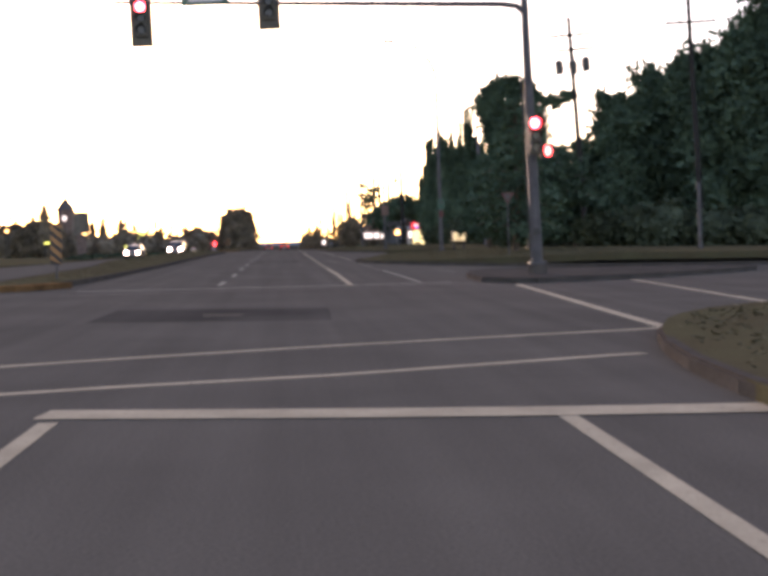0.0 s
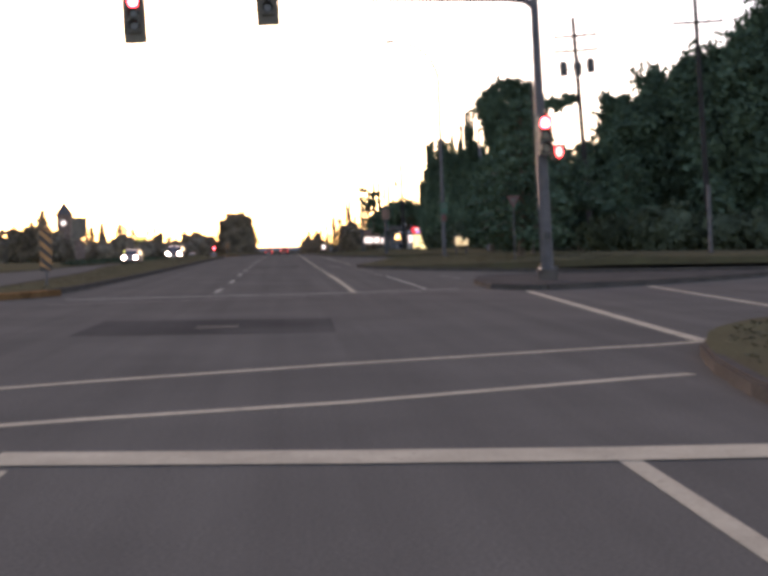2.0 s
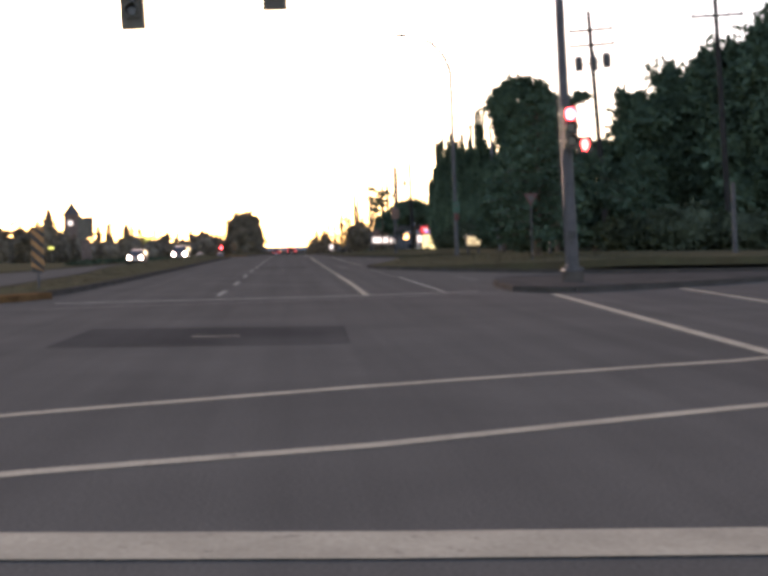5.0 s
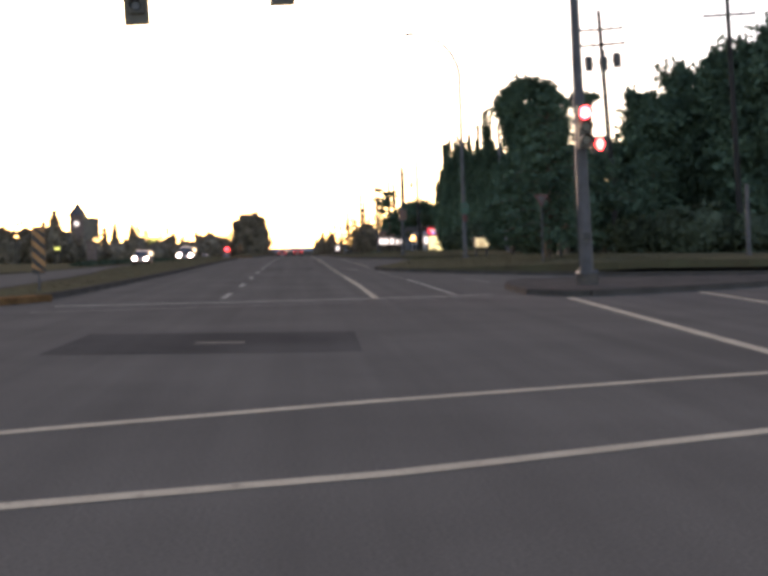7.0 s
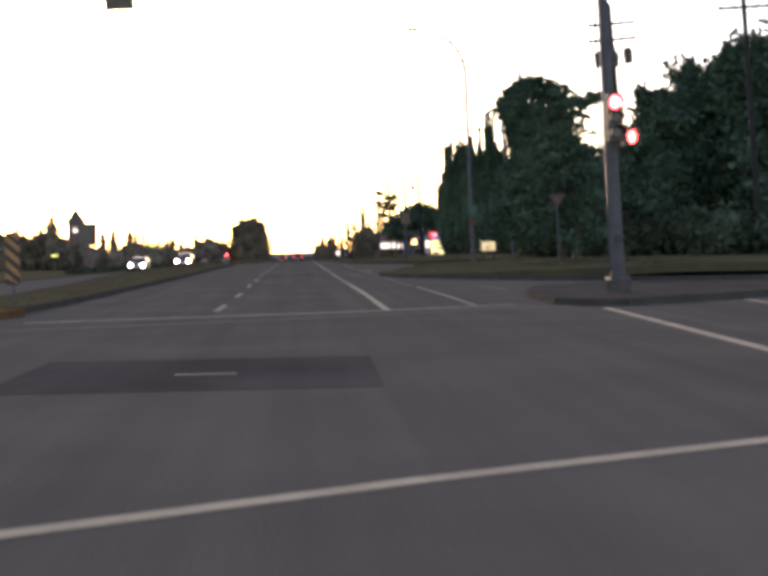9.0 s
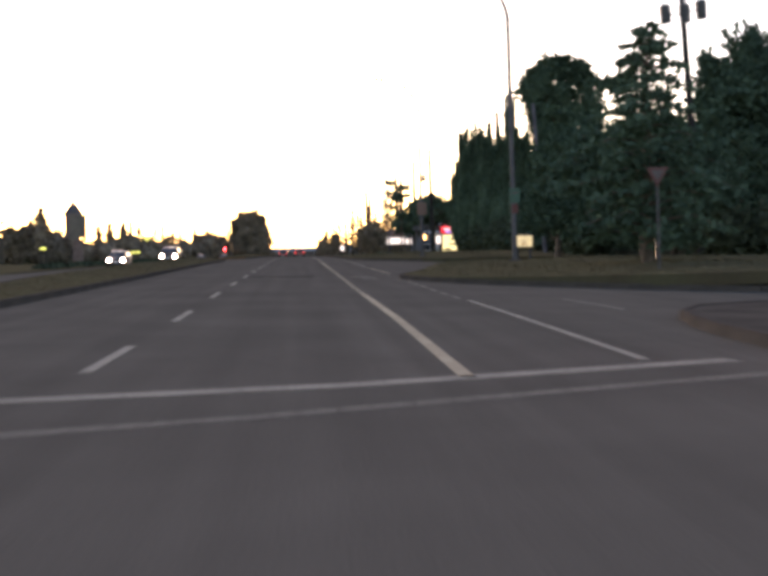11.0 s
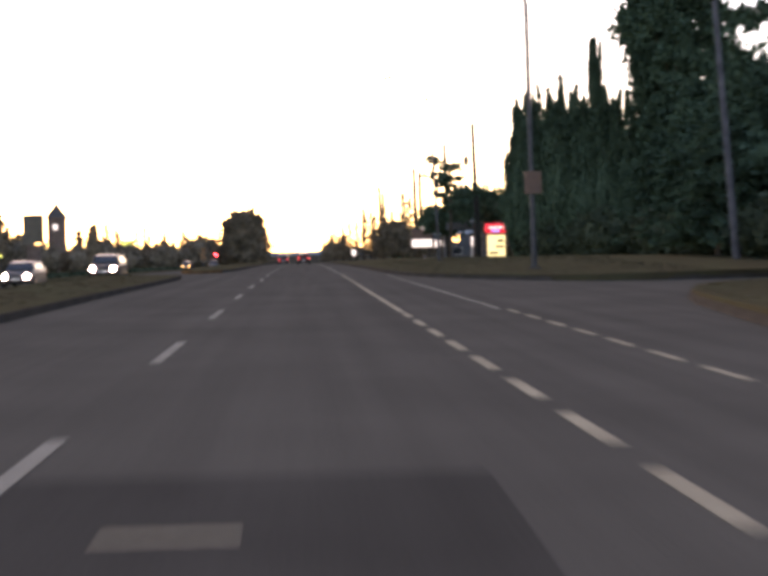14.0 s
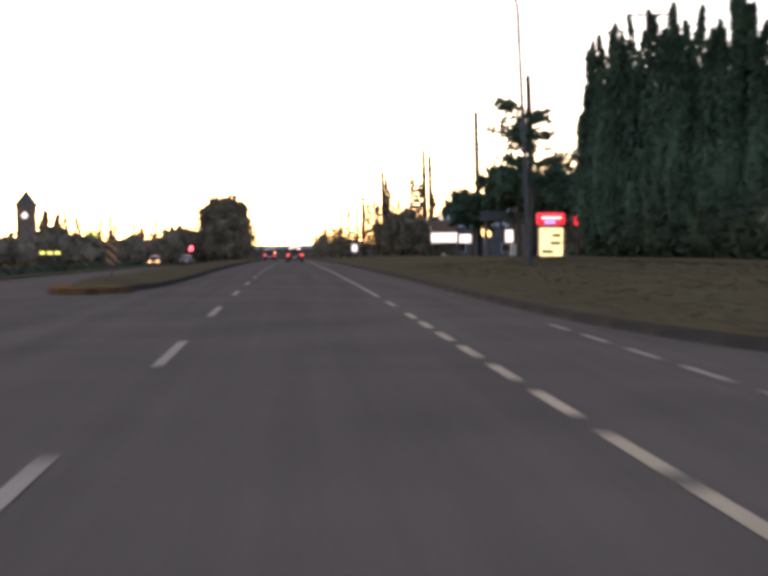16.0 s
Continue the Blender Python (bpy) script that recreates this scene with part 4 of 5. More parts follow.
def slim_post():
    t = thing("post", lean_pose(20.6, 64.0, verge_z(20.6, 64.0), 2.0), "plain grey steel post by the slip lane", "post")
    bm = bmesh.new()
    rod(bm, (0, 0, -0.2), (0, 0, 3.3), 0.11, 0.09, 10)
    part("shaft", bm, "lamp_steel", t)
    bm = bmesh.new()
    rod(bm, (0, 0, -0.05), (0, 0, 0.06), 0.2, 0.18, 12)
    part("footing", bm, "concrete", t)


slim_post()


# ---- lit signs and buildings by the road ----
def yard_sign():
    x, y = 13.15, 98.2
    t = thing("yard_sign", pose(x, y, verge_z(x, y) + 0.32), "lit pale yellow sign box on two short legs", "sign")
    bm = bmesh.new()
    box(bm, -0.57, 0.57, 0, 0.3, 0.29, 1.13, 0.09)
    body = part("cabinet", bm, "dark_metal", t)
    bm = bmesh.new()
    box(bm, -0.47, 0.47, -0.012, 0.004, 0.39, 1.03, 0.06)
    part("lit_face", bm, "glow_cream", body, "glowing pale yellow face")
    for sx in (-0.38, 0.38):
        bm = bmesh.new()
        rod(bm, (sx, 0.15, -0.5), (sx, 0.15, 0.34), 0.08, 0.08, 8)
        part("leg", bm, "dark_metal", t)
    for z0, w in ((0.46, 0.2), (0.6, 0.12)):
        bm = bmesh.new()
        box(bm, -w, w, -0.018, -0.013, z0, z0 + 0.06)
        part("lettering_bar", bm, "sign_orange", body)


yard_sign()


def station_sign():
    x, y = 22.35, 215.2
    z = ground_z(x, y)
    t = thing("station_sign", pose(x, y, z - 0.1), "tall lit station sign with red top and yellow panel", "sign")
    bm = bmesh.new()
    box(bm, -1.15, 1.15, 0, 0.5, 0.3, 3.35, 0.12)
    body = part("cabinet", bm, "dark_metal", t)
    bm = bmesh.new()
    box(bm, -1.05, 1.05, -0.02, 0.01, 0.45, 3.2, 0.05)
    panel = part("lit_panel", bm, "glow_yellow", body, "glowing yellow price panel")
    bm = bmesh.new()
    box(bm, -1.3, 1.3, -0.1, 0.6, 3.45, 4.55, 0.3)
    part("top_panel", bm, "glow_red", t, "glowing red rounded top panel")
    bm = bmesh.new()
    box(bm, -0.6, 0.35, -0.14, -0.11, 3.55, 3.85, 0.02)
    part("emblem_bar", bm, "glow_blue", t)
    bm = bmesh.new()
    box(bm, -0.9, 0.9, -0.14, -0.11, 3.98, 4.2, 0.02)
    part("emblem_bar", bm, "glow_white", t)
    for z0, x0, x1 in ((2.4, 0.1, 0.85), (1.7, -0.1, 0.85), (0.95, -0.8, 0.2)):
        bm = bmesh.new()
        box(bm, x0, x1, -0.03, -0.022, z0, z0 + 0.28)
        part("lettering_bar", bm, "housing", panel)
    for sx in (-0.8, 0.8):
        bm = bmesh.new()
        rod(bm, (sx, 0.25, -0.3), (sx, 0.25, 0.35), 0.12, 0.12, 10)
        part("leg", bm, "dark_metal", t)


station_sign()


def panel_sign(x, y, w, z0, z1, lit, label, upper=None, bars=0):
    z = ground_z(x, y)
    t = thing("shop_sign", pose(x, y, z), label, "sign")
    bm = bmesh.new()
    box(bm, -w / 2 - 0.08, w / 2 + 0.08, 0, 0.35, z0 - z - 0.08, z1 - z + 0.08, 0.05)
    body = part("cabinet", bm, "dark_metal", t)
    bm = bmesh.new()
    zc = z1 if upper is None else z0 + (z1 - z0) * 0.45
    box(bm, -w / 2, w / 2, -0.02, 0.01, z0 - z, zc - z, 0.02)
    face = part("lit_face", bm, lit, body, "dark display face" if bars else "glowing face")
    for i in range(bars):
        bm = bmesh.new()
        x0 = -w / 2 + w * (i + 0.12) / bars
        box(bm, x0, x0 + 0.72 * w / bars, -0.05, -0.021, z0 - z + 0.24, zc - z - 0.24)
        part("lettering_bar", bm, "glow_lime", face, "glowing yellow-green writing bar")
    if upper:
        bm = bmesh.new()
        box(bm, -w / 2, w / 2, -0.02, 0.01, zc - z + 0.06, z1 - z, 0.02)
        part("upper_face", bm, upper, body)
    for sx in (-w * 0.35, w * 0.35):
        bm = bmesh.new()
        rod(bm, (sx, 0.17, -0.4), (sx, 0.17, z0 - z), 0.09, 0.09, 8)
        part("leg", bm, "dark_metal", t)


panel_sign(16.35, 245, 2.9, 1.2, 3.6, "glow_white", "broad lit white shop sign on posts", "sign_brown")
panel_sign(18.95, 246, 1.5, 1.15, 2.1, "glow_white", "small lit white shop sign")
panel_sign(21.4, 247, 1.0, 1.9, 2.85, "glow_amber", "small lit amber shop sign")
panel_sign(17.2, 300, 1.2, 2.0, 4.6, "glow_white", "far lit white sign")
panel_sign(8.4, 288, 0.8, -0.1, 0.9, "glow_white", "far lit white roadside sign")
panel_sign(11.4, 302, 1.4, 1.0, 2.2, "glow_amber", "far lit amber roadside sign")
panel_sign(23.9, 246, 0.9, 1.2, 2.6, "glow_white", "narrow lit doorway sign by the canopy")
panel_sign(-39.1, 350, 2.5, 1.3, 3.6, "glow_lime", "far lit yellow-green sign standing above trees")
panel_sign(-33.1, 277, 3.0, -0.5, 0.35, "sign_black", "long low dark sign with lit yellow-green writing", bars=3)
panel_sign(24.4, 214, 0.5, 2.7, 3.5, "glow_red", "small lit red lamp box behind the sign")
panel_sign(-62.4, 292, 0.9, 3.3, 3.75, "glow_amber", "small lit amber sign among far trees")
panel_sign(-54.0, 294, 1.3, 0.6, 1.0, "glow_lime", "small lit yellow-green sign among far trees")
panel_sign(25.75, 214, 0.4, 3.0, 3.4, "glow_red", "small glowing red lamp box")


def fuel_canopy():
    x, y = 21.0, 228.0
    z = ground_z(x, y)
    t = thing("fuel_canopy", pose(x, y, z), "flat grey-blue filling station canopy on posts", "canopy")
    bm = bmesh.new()
    box(bm, -3.0, 3.4, 0, 9, 4.1, 5.0, 0.05)
    part("roof", bm, "stucco", t)
    for sx in (-2.4, 2.8):
        for sy in (1.0, 8.0):
            bm = bmesh.new()
            box(bm, sx - 0.18, sx + 0.18, sy - 0.18, sy + 0.18, -0.3, 4.12, 0.02)
            part("post", bm, "stucco", t)
    bm = bmesh.new()
    box(bm, 0.6, 1.5, 3.6, 4.3, -0.2, 1.8, 0.08)
    part("pump", bm, "sign_white", t, "white fuel pump")


fuel_canopy()


def gable_house(x, y, w, d, h, rise, wall, roofing, label, windows=3):
    z = ground_z(x, y)
    t = thing("house", pose(x, y, z), label, "building")
    bm = bmesh.new()
    box(bm, -w / 2, w / 2, 0, d, -0.5, h)
    wall_ob = part("wall", bm, wall, t)
    bm = bmesh.new()
    o = 0.4
    a = [bm.verts.new(p) for p in ((-w / 2 - o, -o, h - 0.05), (w / 2 + o, -o, h - 0.05), (w / 2 + o, d + o, h - 0.05), (-w / 2 - o, d + o, h - 0.05))]
    r = [bm.verts.new((-w / 2 - o, d / 2, h + rise)), bm.verts.new((w / 2 + o, d / 2, h + rise))]
    for f in ((a[0], a[1], r[1], r[0]), (a[2], a[3], r[0], r[1]), (a[1], a[2], r[1]), (a[3], a[0], r[0]), (a[3], a[2], a[1], a[0])):
        bm.faces.new(f)
    part("roof", bm, roofing, t)
    for i in range(windows):
        cx = -w / 2 + w * (i + 0.5) / windows
        bm = bmesh.new()
        for x0, x1, z0, z1 in ((-0.75, 0.75, 1.0, 1.08), (-0.75, 0.75, 2.12, 2.2), (-0.75, -0.67, 1.08, 2.12), (0.67, 0.75, 1.08, 2.12)):
            box(bm, cx + x0, cx + x1, -0.06, 0.02, z0, z1)
        win = part("window", bm, "sign_white", t)
        bm = bmesh.new()
        box(bm, cx - 0.67, cx + 0.67, -0.03, 0.01, 1.08, 2.12)
        part("pane", bm, "glass", win)
    return t


gable_house(23.4, 262, 9, 8, 4.2, 2.4, "stucco", "roof_lite", "pale-roofed low shop building behind signs", 3)
gable_house(-36, 372, 16, 9, 2.6, 1.6, "stucco", "roof", "low grey building far along the road", 4)


def clock_tower():
    x, y = -99.0, 580.0
    z = -8.2
    t = thing("clock_tower", pose(x, y, z), "brown brick clock tower with a pointed roof", "tower")
    bm = bmesh.new()
    box(bm, -3.2, 3.2, 0, 6.4, -2, 23.0, 0.1)
    wall = part("shaft", bm, "brick", t)
    bm = bmesh.new()
    box(bm, -3.6, 3.6, -0.4, 6.8, 22.8, 23.6, 0.1)
    part("cornice", bm, "brick", t)
    bm = bmesh.new()
    vs = [bm.verts.new(p) for p in ((-3.7, -0.5, 23.6), (3.7, -0.5, 23.6), (3.7, 6.9, 23.6), (-3.7, 6.9, 23.6), (0, 3.2, 29.4))]
    for f in ((0, 1, 4), (1, 2, 4), (2, 3, 4), (3, 0, 4), (3, 2, 1, 0)):
        bm.faces.new([vs[i] for i in f])
    part("roof", bm, "roof", t)
    bm = bmesh.new()
    disc(bm, (0, -0.05, 19.6), 1.25, 0.3, 28)
    part("clock_face", bm, "glow_white", wall, "pale lit round clock face")
    for a, ln in ((0.6, 0.95), (2.4, 0.7)):
        bm = bmesh.new()
        rod(bm, (0, -0.24, 19.6), (ln * math.sin(a), -0.24, 19.6 + ln * math.cos(a)), 0.07, 0.04, 6)
        part("clock_hand", bm, "dark_metal", wall)
    bm = bmesh.new()
    box(bm, -0.7, 0.7, -0.1, 0.1, 7.4, 9.0)
    part("lit_window", bm, "glow_white", wall)


clock_tower()


def pylon_sign(x, y, w, z0, z1, label):
    z = ground_z(x, y)
    t = thing("pylon_sign", pose(x, y, z), label, "sign")
    bm = bmesh.new()
    box(bm, -w / 2, w / 2, 0, 0.8, z0, z1, 0.15)
    part("cabinet", bm, "stucco_dark", t)
    bm = bmesh.new()
    box(bm, -w * 0.3, w * 0.3, 0.1, 0.7, -0.4, z0 + 0.05, 0.05)
    part("pedestal", bm, "brick", t)
    bm = bmesh.new()
    box(bm, w * 0.1, w * 0.4, -0.04, 0.01, z0 + 0.1, z0 + 0.35, 0.02)
    part("lit_strip", bm, "glow_amber", t, "dim amber lit strip")


pylon_sign(-41.4, 263.0, 3.1, 4.6, 9.3, "dark pylon sign standing among trees")


def far_signal(x, y, h, label):
    z = ground_z(x, y)
    t = thing("far_traffic_signal", pose(x, y, z), label, "traffic signal")
    bm = bmesh.new()
    rod(bm, (0, 0.2, -0.3), (0, 0.2, h), 0.12, 0.09, 10)
    part("pole", bm, "steel", t)
    signal_head(t, 0, -0.1, h - 0.4, 0, 1.3, False)


far_signal(-18.0, 324.0, 2.7, "far red traffic signal on a pole")
far_signal(14.5, 430.0, 5.6, "far red traffic signal on a pole")


# ---- cars ----
def car(x, y, heading, paint, label, lights):
    """A family car. heading 0 drives towards +y."""
    z = ground_z(x, y)
    t = thing("car", pose(x, y, z, 0, 0, heading), label, "car")
    sec = [(-2.2, 0.55, 0.85, 0.78), (-2.1, 0.3, 1.0, 0.86), (-1.4, 0.24, 1.03, 0.9), (0.2, 0.22, 1.0, 0.9), (1.3, 0.24, 0.97, 0.88), (2.0, 0.3, 0.82, 0.82), (2.2, 0.42, 0.66, 0.7)]
    bm = bmesh.new()
    rings = []
    for yy, zl, zh, w in sec:
        rings.append([bm.verts.new(p) for p in ((-w, yy, zl + 0.08), (-w * 0.93, yy, zl), (w * 0.93, yy, zl), (w, yy, zl + 0.08), (w, yy, zh - 0.14), (w * 0.9, yy, zh), (-w * 0.9, yy, zh), (-w, yy, zh - 0.14))])
    for a, b in zip(rings, rings[1:]):
        for i in range(8):
            bm.faces.new((a[i], a[(i + 1) % 8], b[(i + 1) % 8], b[i]))
    bm.faces.new(rings[0][::-1])
    bm.faces.new(rings[-1])
    bmesh.ops.recalc_face_normals(bm, faces=bm.faces[:])
    body = part("body", bm, paint, t)
    bm = bmesh.new()
    prof = [(-2.0, 0.98), (-1.55, 1.5), (-0.2, 1.54), (0.45, 1.42), (1.25, 0.97)]
    lf = [bm.verts.new((-0.84 if zz < 1.1 else -0.66, yy, zz)) for yy, zz in prof]
    rt = [bm.verts.new((0.84 if zz < 1.1 else 0.66, yy, zz)) for yy, zz in prof]
    for i in range(4):
        bm.faces.new((lf[i], lf[i + 1], rt[i + 1], rt[i]))
    bm.faces.new(lf[::-1])
    bm.faces.new(rt)
    cabin = part("cabin", bm, paint, t)
    for quad in (((-0.68, 1.2, 1.02), (0.68, 1.2, 1.02), (0.56, 0.52, 1.4), (-0.56, 0.52, 1.4)), ((0.66, -1.97, 1.06), (-0.66, -1.97, 1.06), (-0.56, -1.62, 1.44), (0.56, -1.62, 1.44))):
        bm = bmesh.new()
        bm.faces.new([bm.verts.new((px, py + (0.03 if py > 0 else -0.05), pz + 0.03)) for px, py, pz in quad])
        part("windscreen" if quad[0][1] > 0 else "rear_window", bm, "glass", cabin)
    for sx in (-1, 1):
        bm = bmesh.new()
        bm.faces.new([bm.verts.new((sx * (0.85 if pz < 1.2 else 0.70), py, pz)) for py, pz in ((-1.7, 1.05), (1.0, 1.05), (0.4, 1.38), (-1.45, 1.42))])
        part("side_window", bm, "glass", cabin)
        bm = bmesh.new()
        m4 = Matrix.Translation((sx * 0.6, 2.13, 0.66)) @ Matrix.Rotation(radians(-90), 4, 'X')
        bmesh.ops.create_cone(bm, cap_ends=True, segments=18, radius1=0.17, radius2=0.14, depth=0.24, matrix=m4)
        part("headlight", bm, {"front": "head_light", "amber": "glow_amber"}.get(lights, "lens_dark"), body, {"front": "glowing headlight", "amber": "amber lamp"}.get(lights, ""))
        bm = bmesh.new()
        box(bm, sx * 0.68 - 0.12, sx * 0.68 + 0.12, -2.24, -2.1, 0.68, 0.88, 0.03)
        part("tail_light", bm, "tail_light" if lights == "rear" else "sign_red", body, "glowing red tail light" if lights == "rear" else "")
        for yy in (-1.35, 1.4):
            bm = bmesh.new()
            m4 = Matrix.Translation((sx * 0.8, yy, 0.32)) @ Matrix.Rotation(radians(90), 4, 'Y')
            bmesh.ops.create_cone(bm, cap_ends=True, segments=20, radius1=0.32, radius2=0.32, depth=0.2, matrix=m4)
            wheel = part("wheel", bm, "tyre", t)
            bm = bmesh.new()
            m4 = Matrix.Translation((sx * 0.85, yy, 0.32)) @ Matrix.Rotation(radians(90), 4, 'Y')
            bmesh.ops.create_cone(bm, cap_ends=True, segments=14, radius1=0.2, radius2=0.18, depth=0.13, matrix=m4)
            part("rim", bm, "steel", wheel)
    for yy in (2.2, -2.24):
        bm = bmesh.new()
        box(bm, -0.26, 0.26, yy - 0.01, yy + 0.025, 0.45, 0.57)
        part("number_plate", bm, "sign_white", body)
    return t


car(-0.35, 240, 0, "car_dark", "dark red car ahead with glowing tail lights", "rear")
car(-3.8, 285, 0, "car_grey", "grey car far ahead with glowing tail lights", "rear")
car(-16.4, 141, 180, "car_grey", "grey oncoming car with bright headlights", "front")
car(-12.2, 145, 180, "car_black", "dark oncoming car with bright headlights beyond the junction", "front")
car(-21.6, 300, 180, "car_black", "charcoal parked car far off with amber lights on", "amber")
car(-17.2, 306, 180, "car_grey", "grey car far off with unlit lamps", "")


# ---- trees ----
def at(x, y, scale=1.0, turn=0.0):
    z = verge_z(x, y) if x > 4 else ground_z(x, y)
    return pose(x, y, z - 0.05, 0, 0, turn) @ Matrix.Diagonal((scale, scale, scale, 1))


# tall broad tree with a heavy head and an overhanging limb
limb = random.Random(5)
broad_tree(at(28.7, 165), 20.0, 3.0, 11, "tall dark broad-leaved tree with heavy head and arching limb", "leaf_a", 0.1, 26, 17000, 0.33, swell=0.46,
           extra=[(-3.3, 0.1, 17.9, 1.05), (-2.9, 0.0, 16.7, 0.9), (-2.3, 0.1, 15.4, 0.9), (-2.1, 0.0, 14.0, 0.9), (-2.4, 0.0, 18.7, 1.2), (-0.9, 0.0, 19.8, 1.3), (0.6, 0.2, 20.1, 1.3), (2.1, 0.0, 19.6, 1.2), (3.2, 0.2, 18.3, 1.1), (3.5, 0.0, 16.6, 1.15), (3.9, 0.3, 15.2, 1.0), (4.1, 0.2, 13.8, 1.1)]
           + [(4.1 + 0.15 * j, limb.uniform(-0.3, 0.3), 18.0 + 0.035 * j + limb.choice((-0.75, -0.3, 0.0, 0.15, 0.3, 0.65)), 0.34) for j in range(32)])
# poplar row behind the driveway
pop = [poplar_tree(at(25.0, 175.5), 15.4, 2.1, 21, "tall narrow poplar with feathery upswept plumes", "poplars in a row", spires=10),
       poplar_tree(at(23.2, 199.0), 17.0, 2.0, 22, "narrow poplar at the open end of a row", "poplars in a row", spires=11),
       poplar_tree(at(24.4, 188.0), 15.3, 2.1, 23, "narrow poplar within a row", "poplars in a row", spires=10)]
for i, (x, y, k, s) in enumerate([(22.7, 195.5, 2, 0.98), (23.0, 192.0, 1, 1.0), (24.1, 184.0, 0, 1.06), (24.6, 180.0, 2, 1.0), (26.2, 171.5, 2, 0.9), (27.0, 170.0, 2, 0.97), (27.5, 192, 1, 0.62), (30, 186, 2, 0.64), (33, 180, 1, 0.66), (29, 200, 2, 0.6)]):
    copy_thing(pop[k], at(x, y, s, 57 * i))
spire = poplar_tree(at(24.4, 174.5), 18.5, 0.85, 24, "slender poplar spire rising over a row", "poplars in a row", 4200, 0.22, 3)
copy_thing(spire, at(25.15, 175.5, 1.02, 140))
# wood on the right
wood = [broad_tree(at(26.8, 101), 11.8, 3.9, 31, "dark broad-leaved tree at the edge of the wood", "leaf_a", 0.06, 18, 10000, 0.3, "trees of the wood"),
        broad_tree(at(32.4, 99), 15.6, 4.4, 32, "tall dark broad-leaved tree of the wood", "leaf_a", 0.05, 20, 12000, 0.31, "trees of the wood"),
        broad_tree(at(37.0, 96), 20.0, 5.0, 33, "very tall dark broad-leaved tree of the wood", "leaf_a", 0.05, 22, 13000, 0.32, "trees of the wood")]
for i, (x, y, k, s) in enumerate([(43, 93, 2, 1.02), (50, 90, 2, 1.05), (57, 88, 2, 1.0), (64, 86, 1, 1.2), (30, 119, 0, 0.36), (37, 106, 1, 1.0), (42, 108, 2, 0.95), (50, 106, 2, 1.0), (60, 104, 2, 1.0), (34.0, 92, 0, 1.26), (39.4, 88, 0, 1.5), (47, 84, 1, 0.9), (55, 80, 1, 0.95), (25.0, 116, 0, 0.34), (22.5, 118, 0, 0.36), (27, 122, 0, 0.44), (33, 126, 0, 0.45), (40, 128, 1, 0.55), (27.5, 136, 0, 0.48), (33, 142, 0, 0.45), (42, 146, 1, 0.55), (36.5, 160, 1, 0.45), (27.5, 150, 0, 0.98), (32.5, 158, 0, 0.98), (44, 165, 1, 0.6), (24.5, 160, 0, 0.5), (34.0, 116, 1, 1.04)]):
    copy_thing(wood[k], at(x, y, s, 71 * i))
# feathery smaller trees before the wood
conifer_tree(at(11.75, 66.5), 8.2, 2.9, 41, "dark young conifer with drooping feathery boughs", "", 66, 100, 0.18, sparse=0.9, taper=0.6)
conifer_tree(at(16.6, 85.0), 6.9, 4.9, 43, "broad cedar with drooping lacy boughs on the verge", "", 66, 190, 0.19, clear=0.45, sparse=0.9, taper=0.3, droop=0.3)
broad_tree(at(16.5, 105.0), 8.0, 1.9, 44, "small dark broad-leaved tree beyond the lit sign", "leaf_a", 0.1, 16, 6500, 0.22, "trees of the wood")
broad_tree(at(23.6, 130.0), 9.6, 3.6, 45, "dark broad-leaved tree beside a plain pole", "leaf_a", 0.08, 18, 8000, 0.28, "trees of the wood")
small = conifer_tree(at(22.6, 100.0, 0.85), 10.2, 4.1, 42, "dark spreading conifer with feathery boughs beyond the driveway", "conifers of the wood", 64, 150, 0.24, sparse=0.9, taper=0.45)
for i, (x, y, s) in enumerate([(20.6, 130.0, 0.8), (24.4, 119.5, 0.42), (27.8, 122, 0.45), (24.9, 95, 0.85), (20.4, 129, 0.85), (22.5, 142, 0.85), (23.5, 153, 0.85)]):
    copy_thing(small, at(x, y, s, 83 * i))
# open pine beyond the far lamp
pine_tree(at(11.2, 166), 8.3, 2.6, 51, "open pine with ragged foliage clumps on bare limbs")
# spreading trees over the station forecourt
broad_tree(at(20.9, 223.5), 7.7, 3.6, 64, "spreading dark tree beside the station forecourt", "leaf_a", 0.62, 12, 1800, 0.42)
broad_tree(at(24.6, 224.5), 7.4, 3.0, 65, "spreading dark tree behind the station sign", "leaf_a", 0.56, 12, 1800, 0.42)
broad_tree(at(17.7, 232.0), 5.9, 2.9, 67, "low ragged dark tree before the shop roofs", "leaf_a", 0.52, 10, 1300, 0.4)
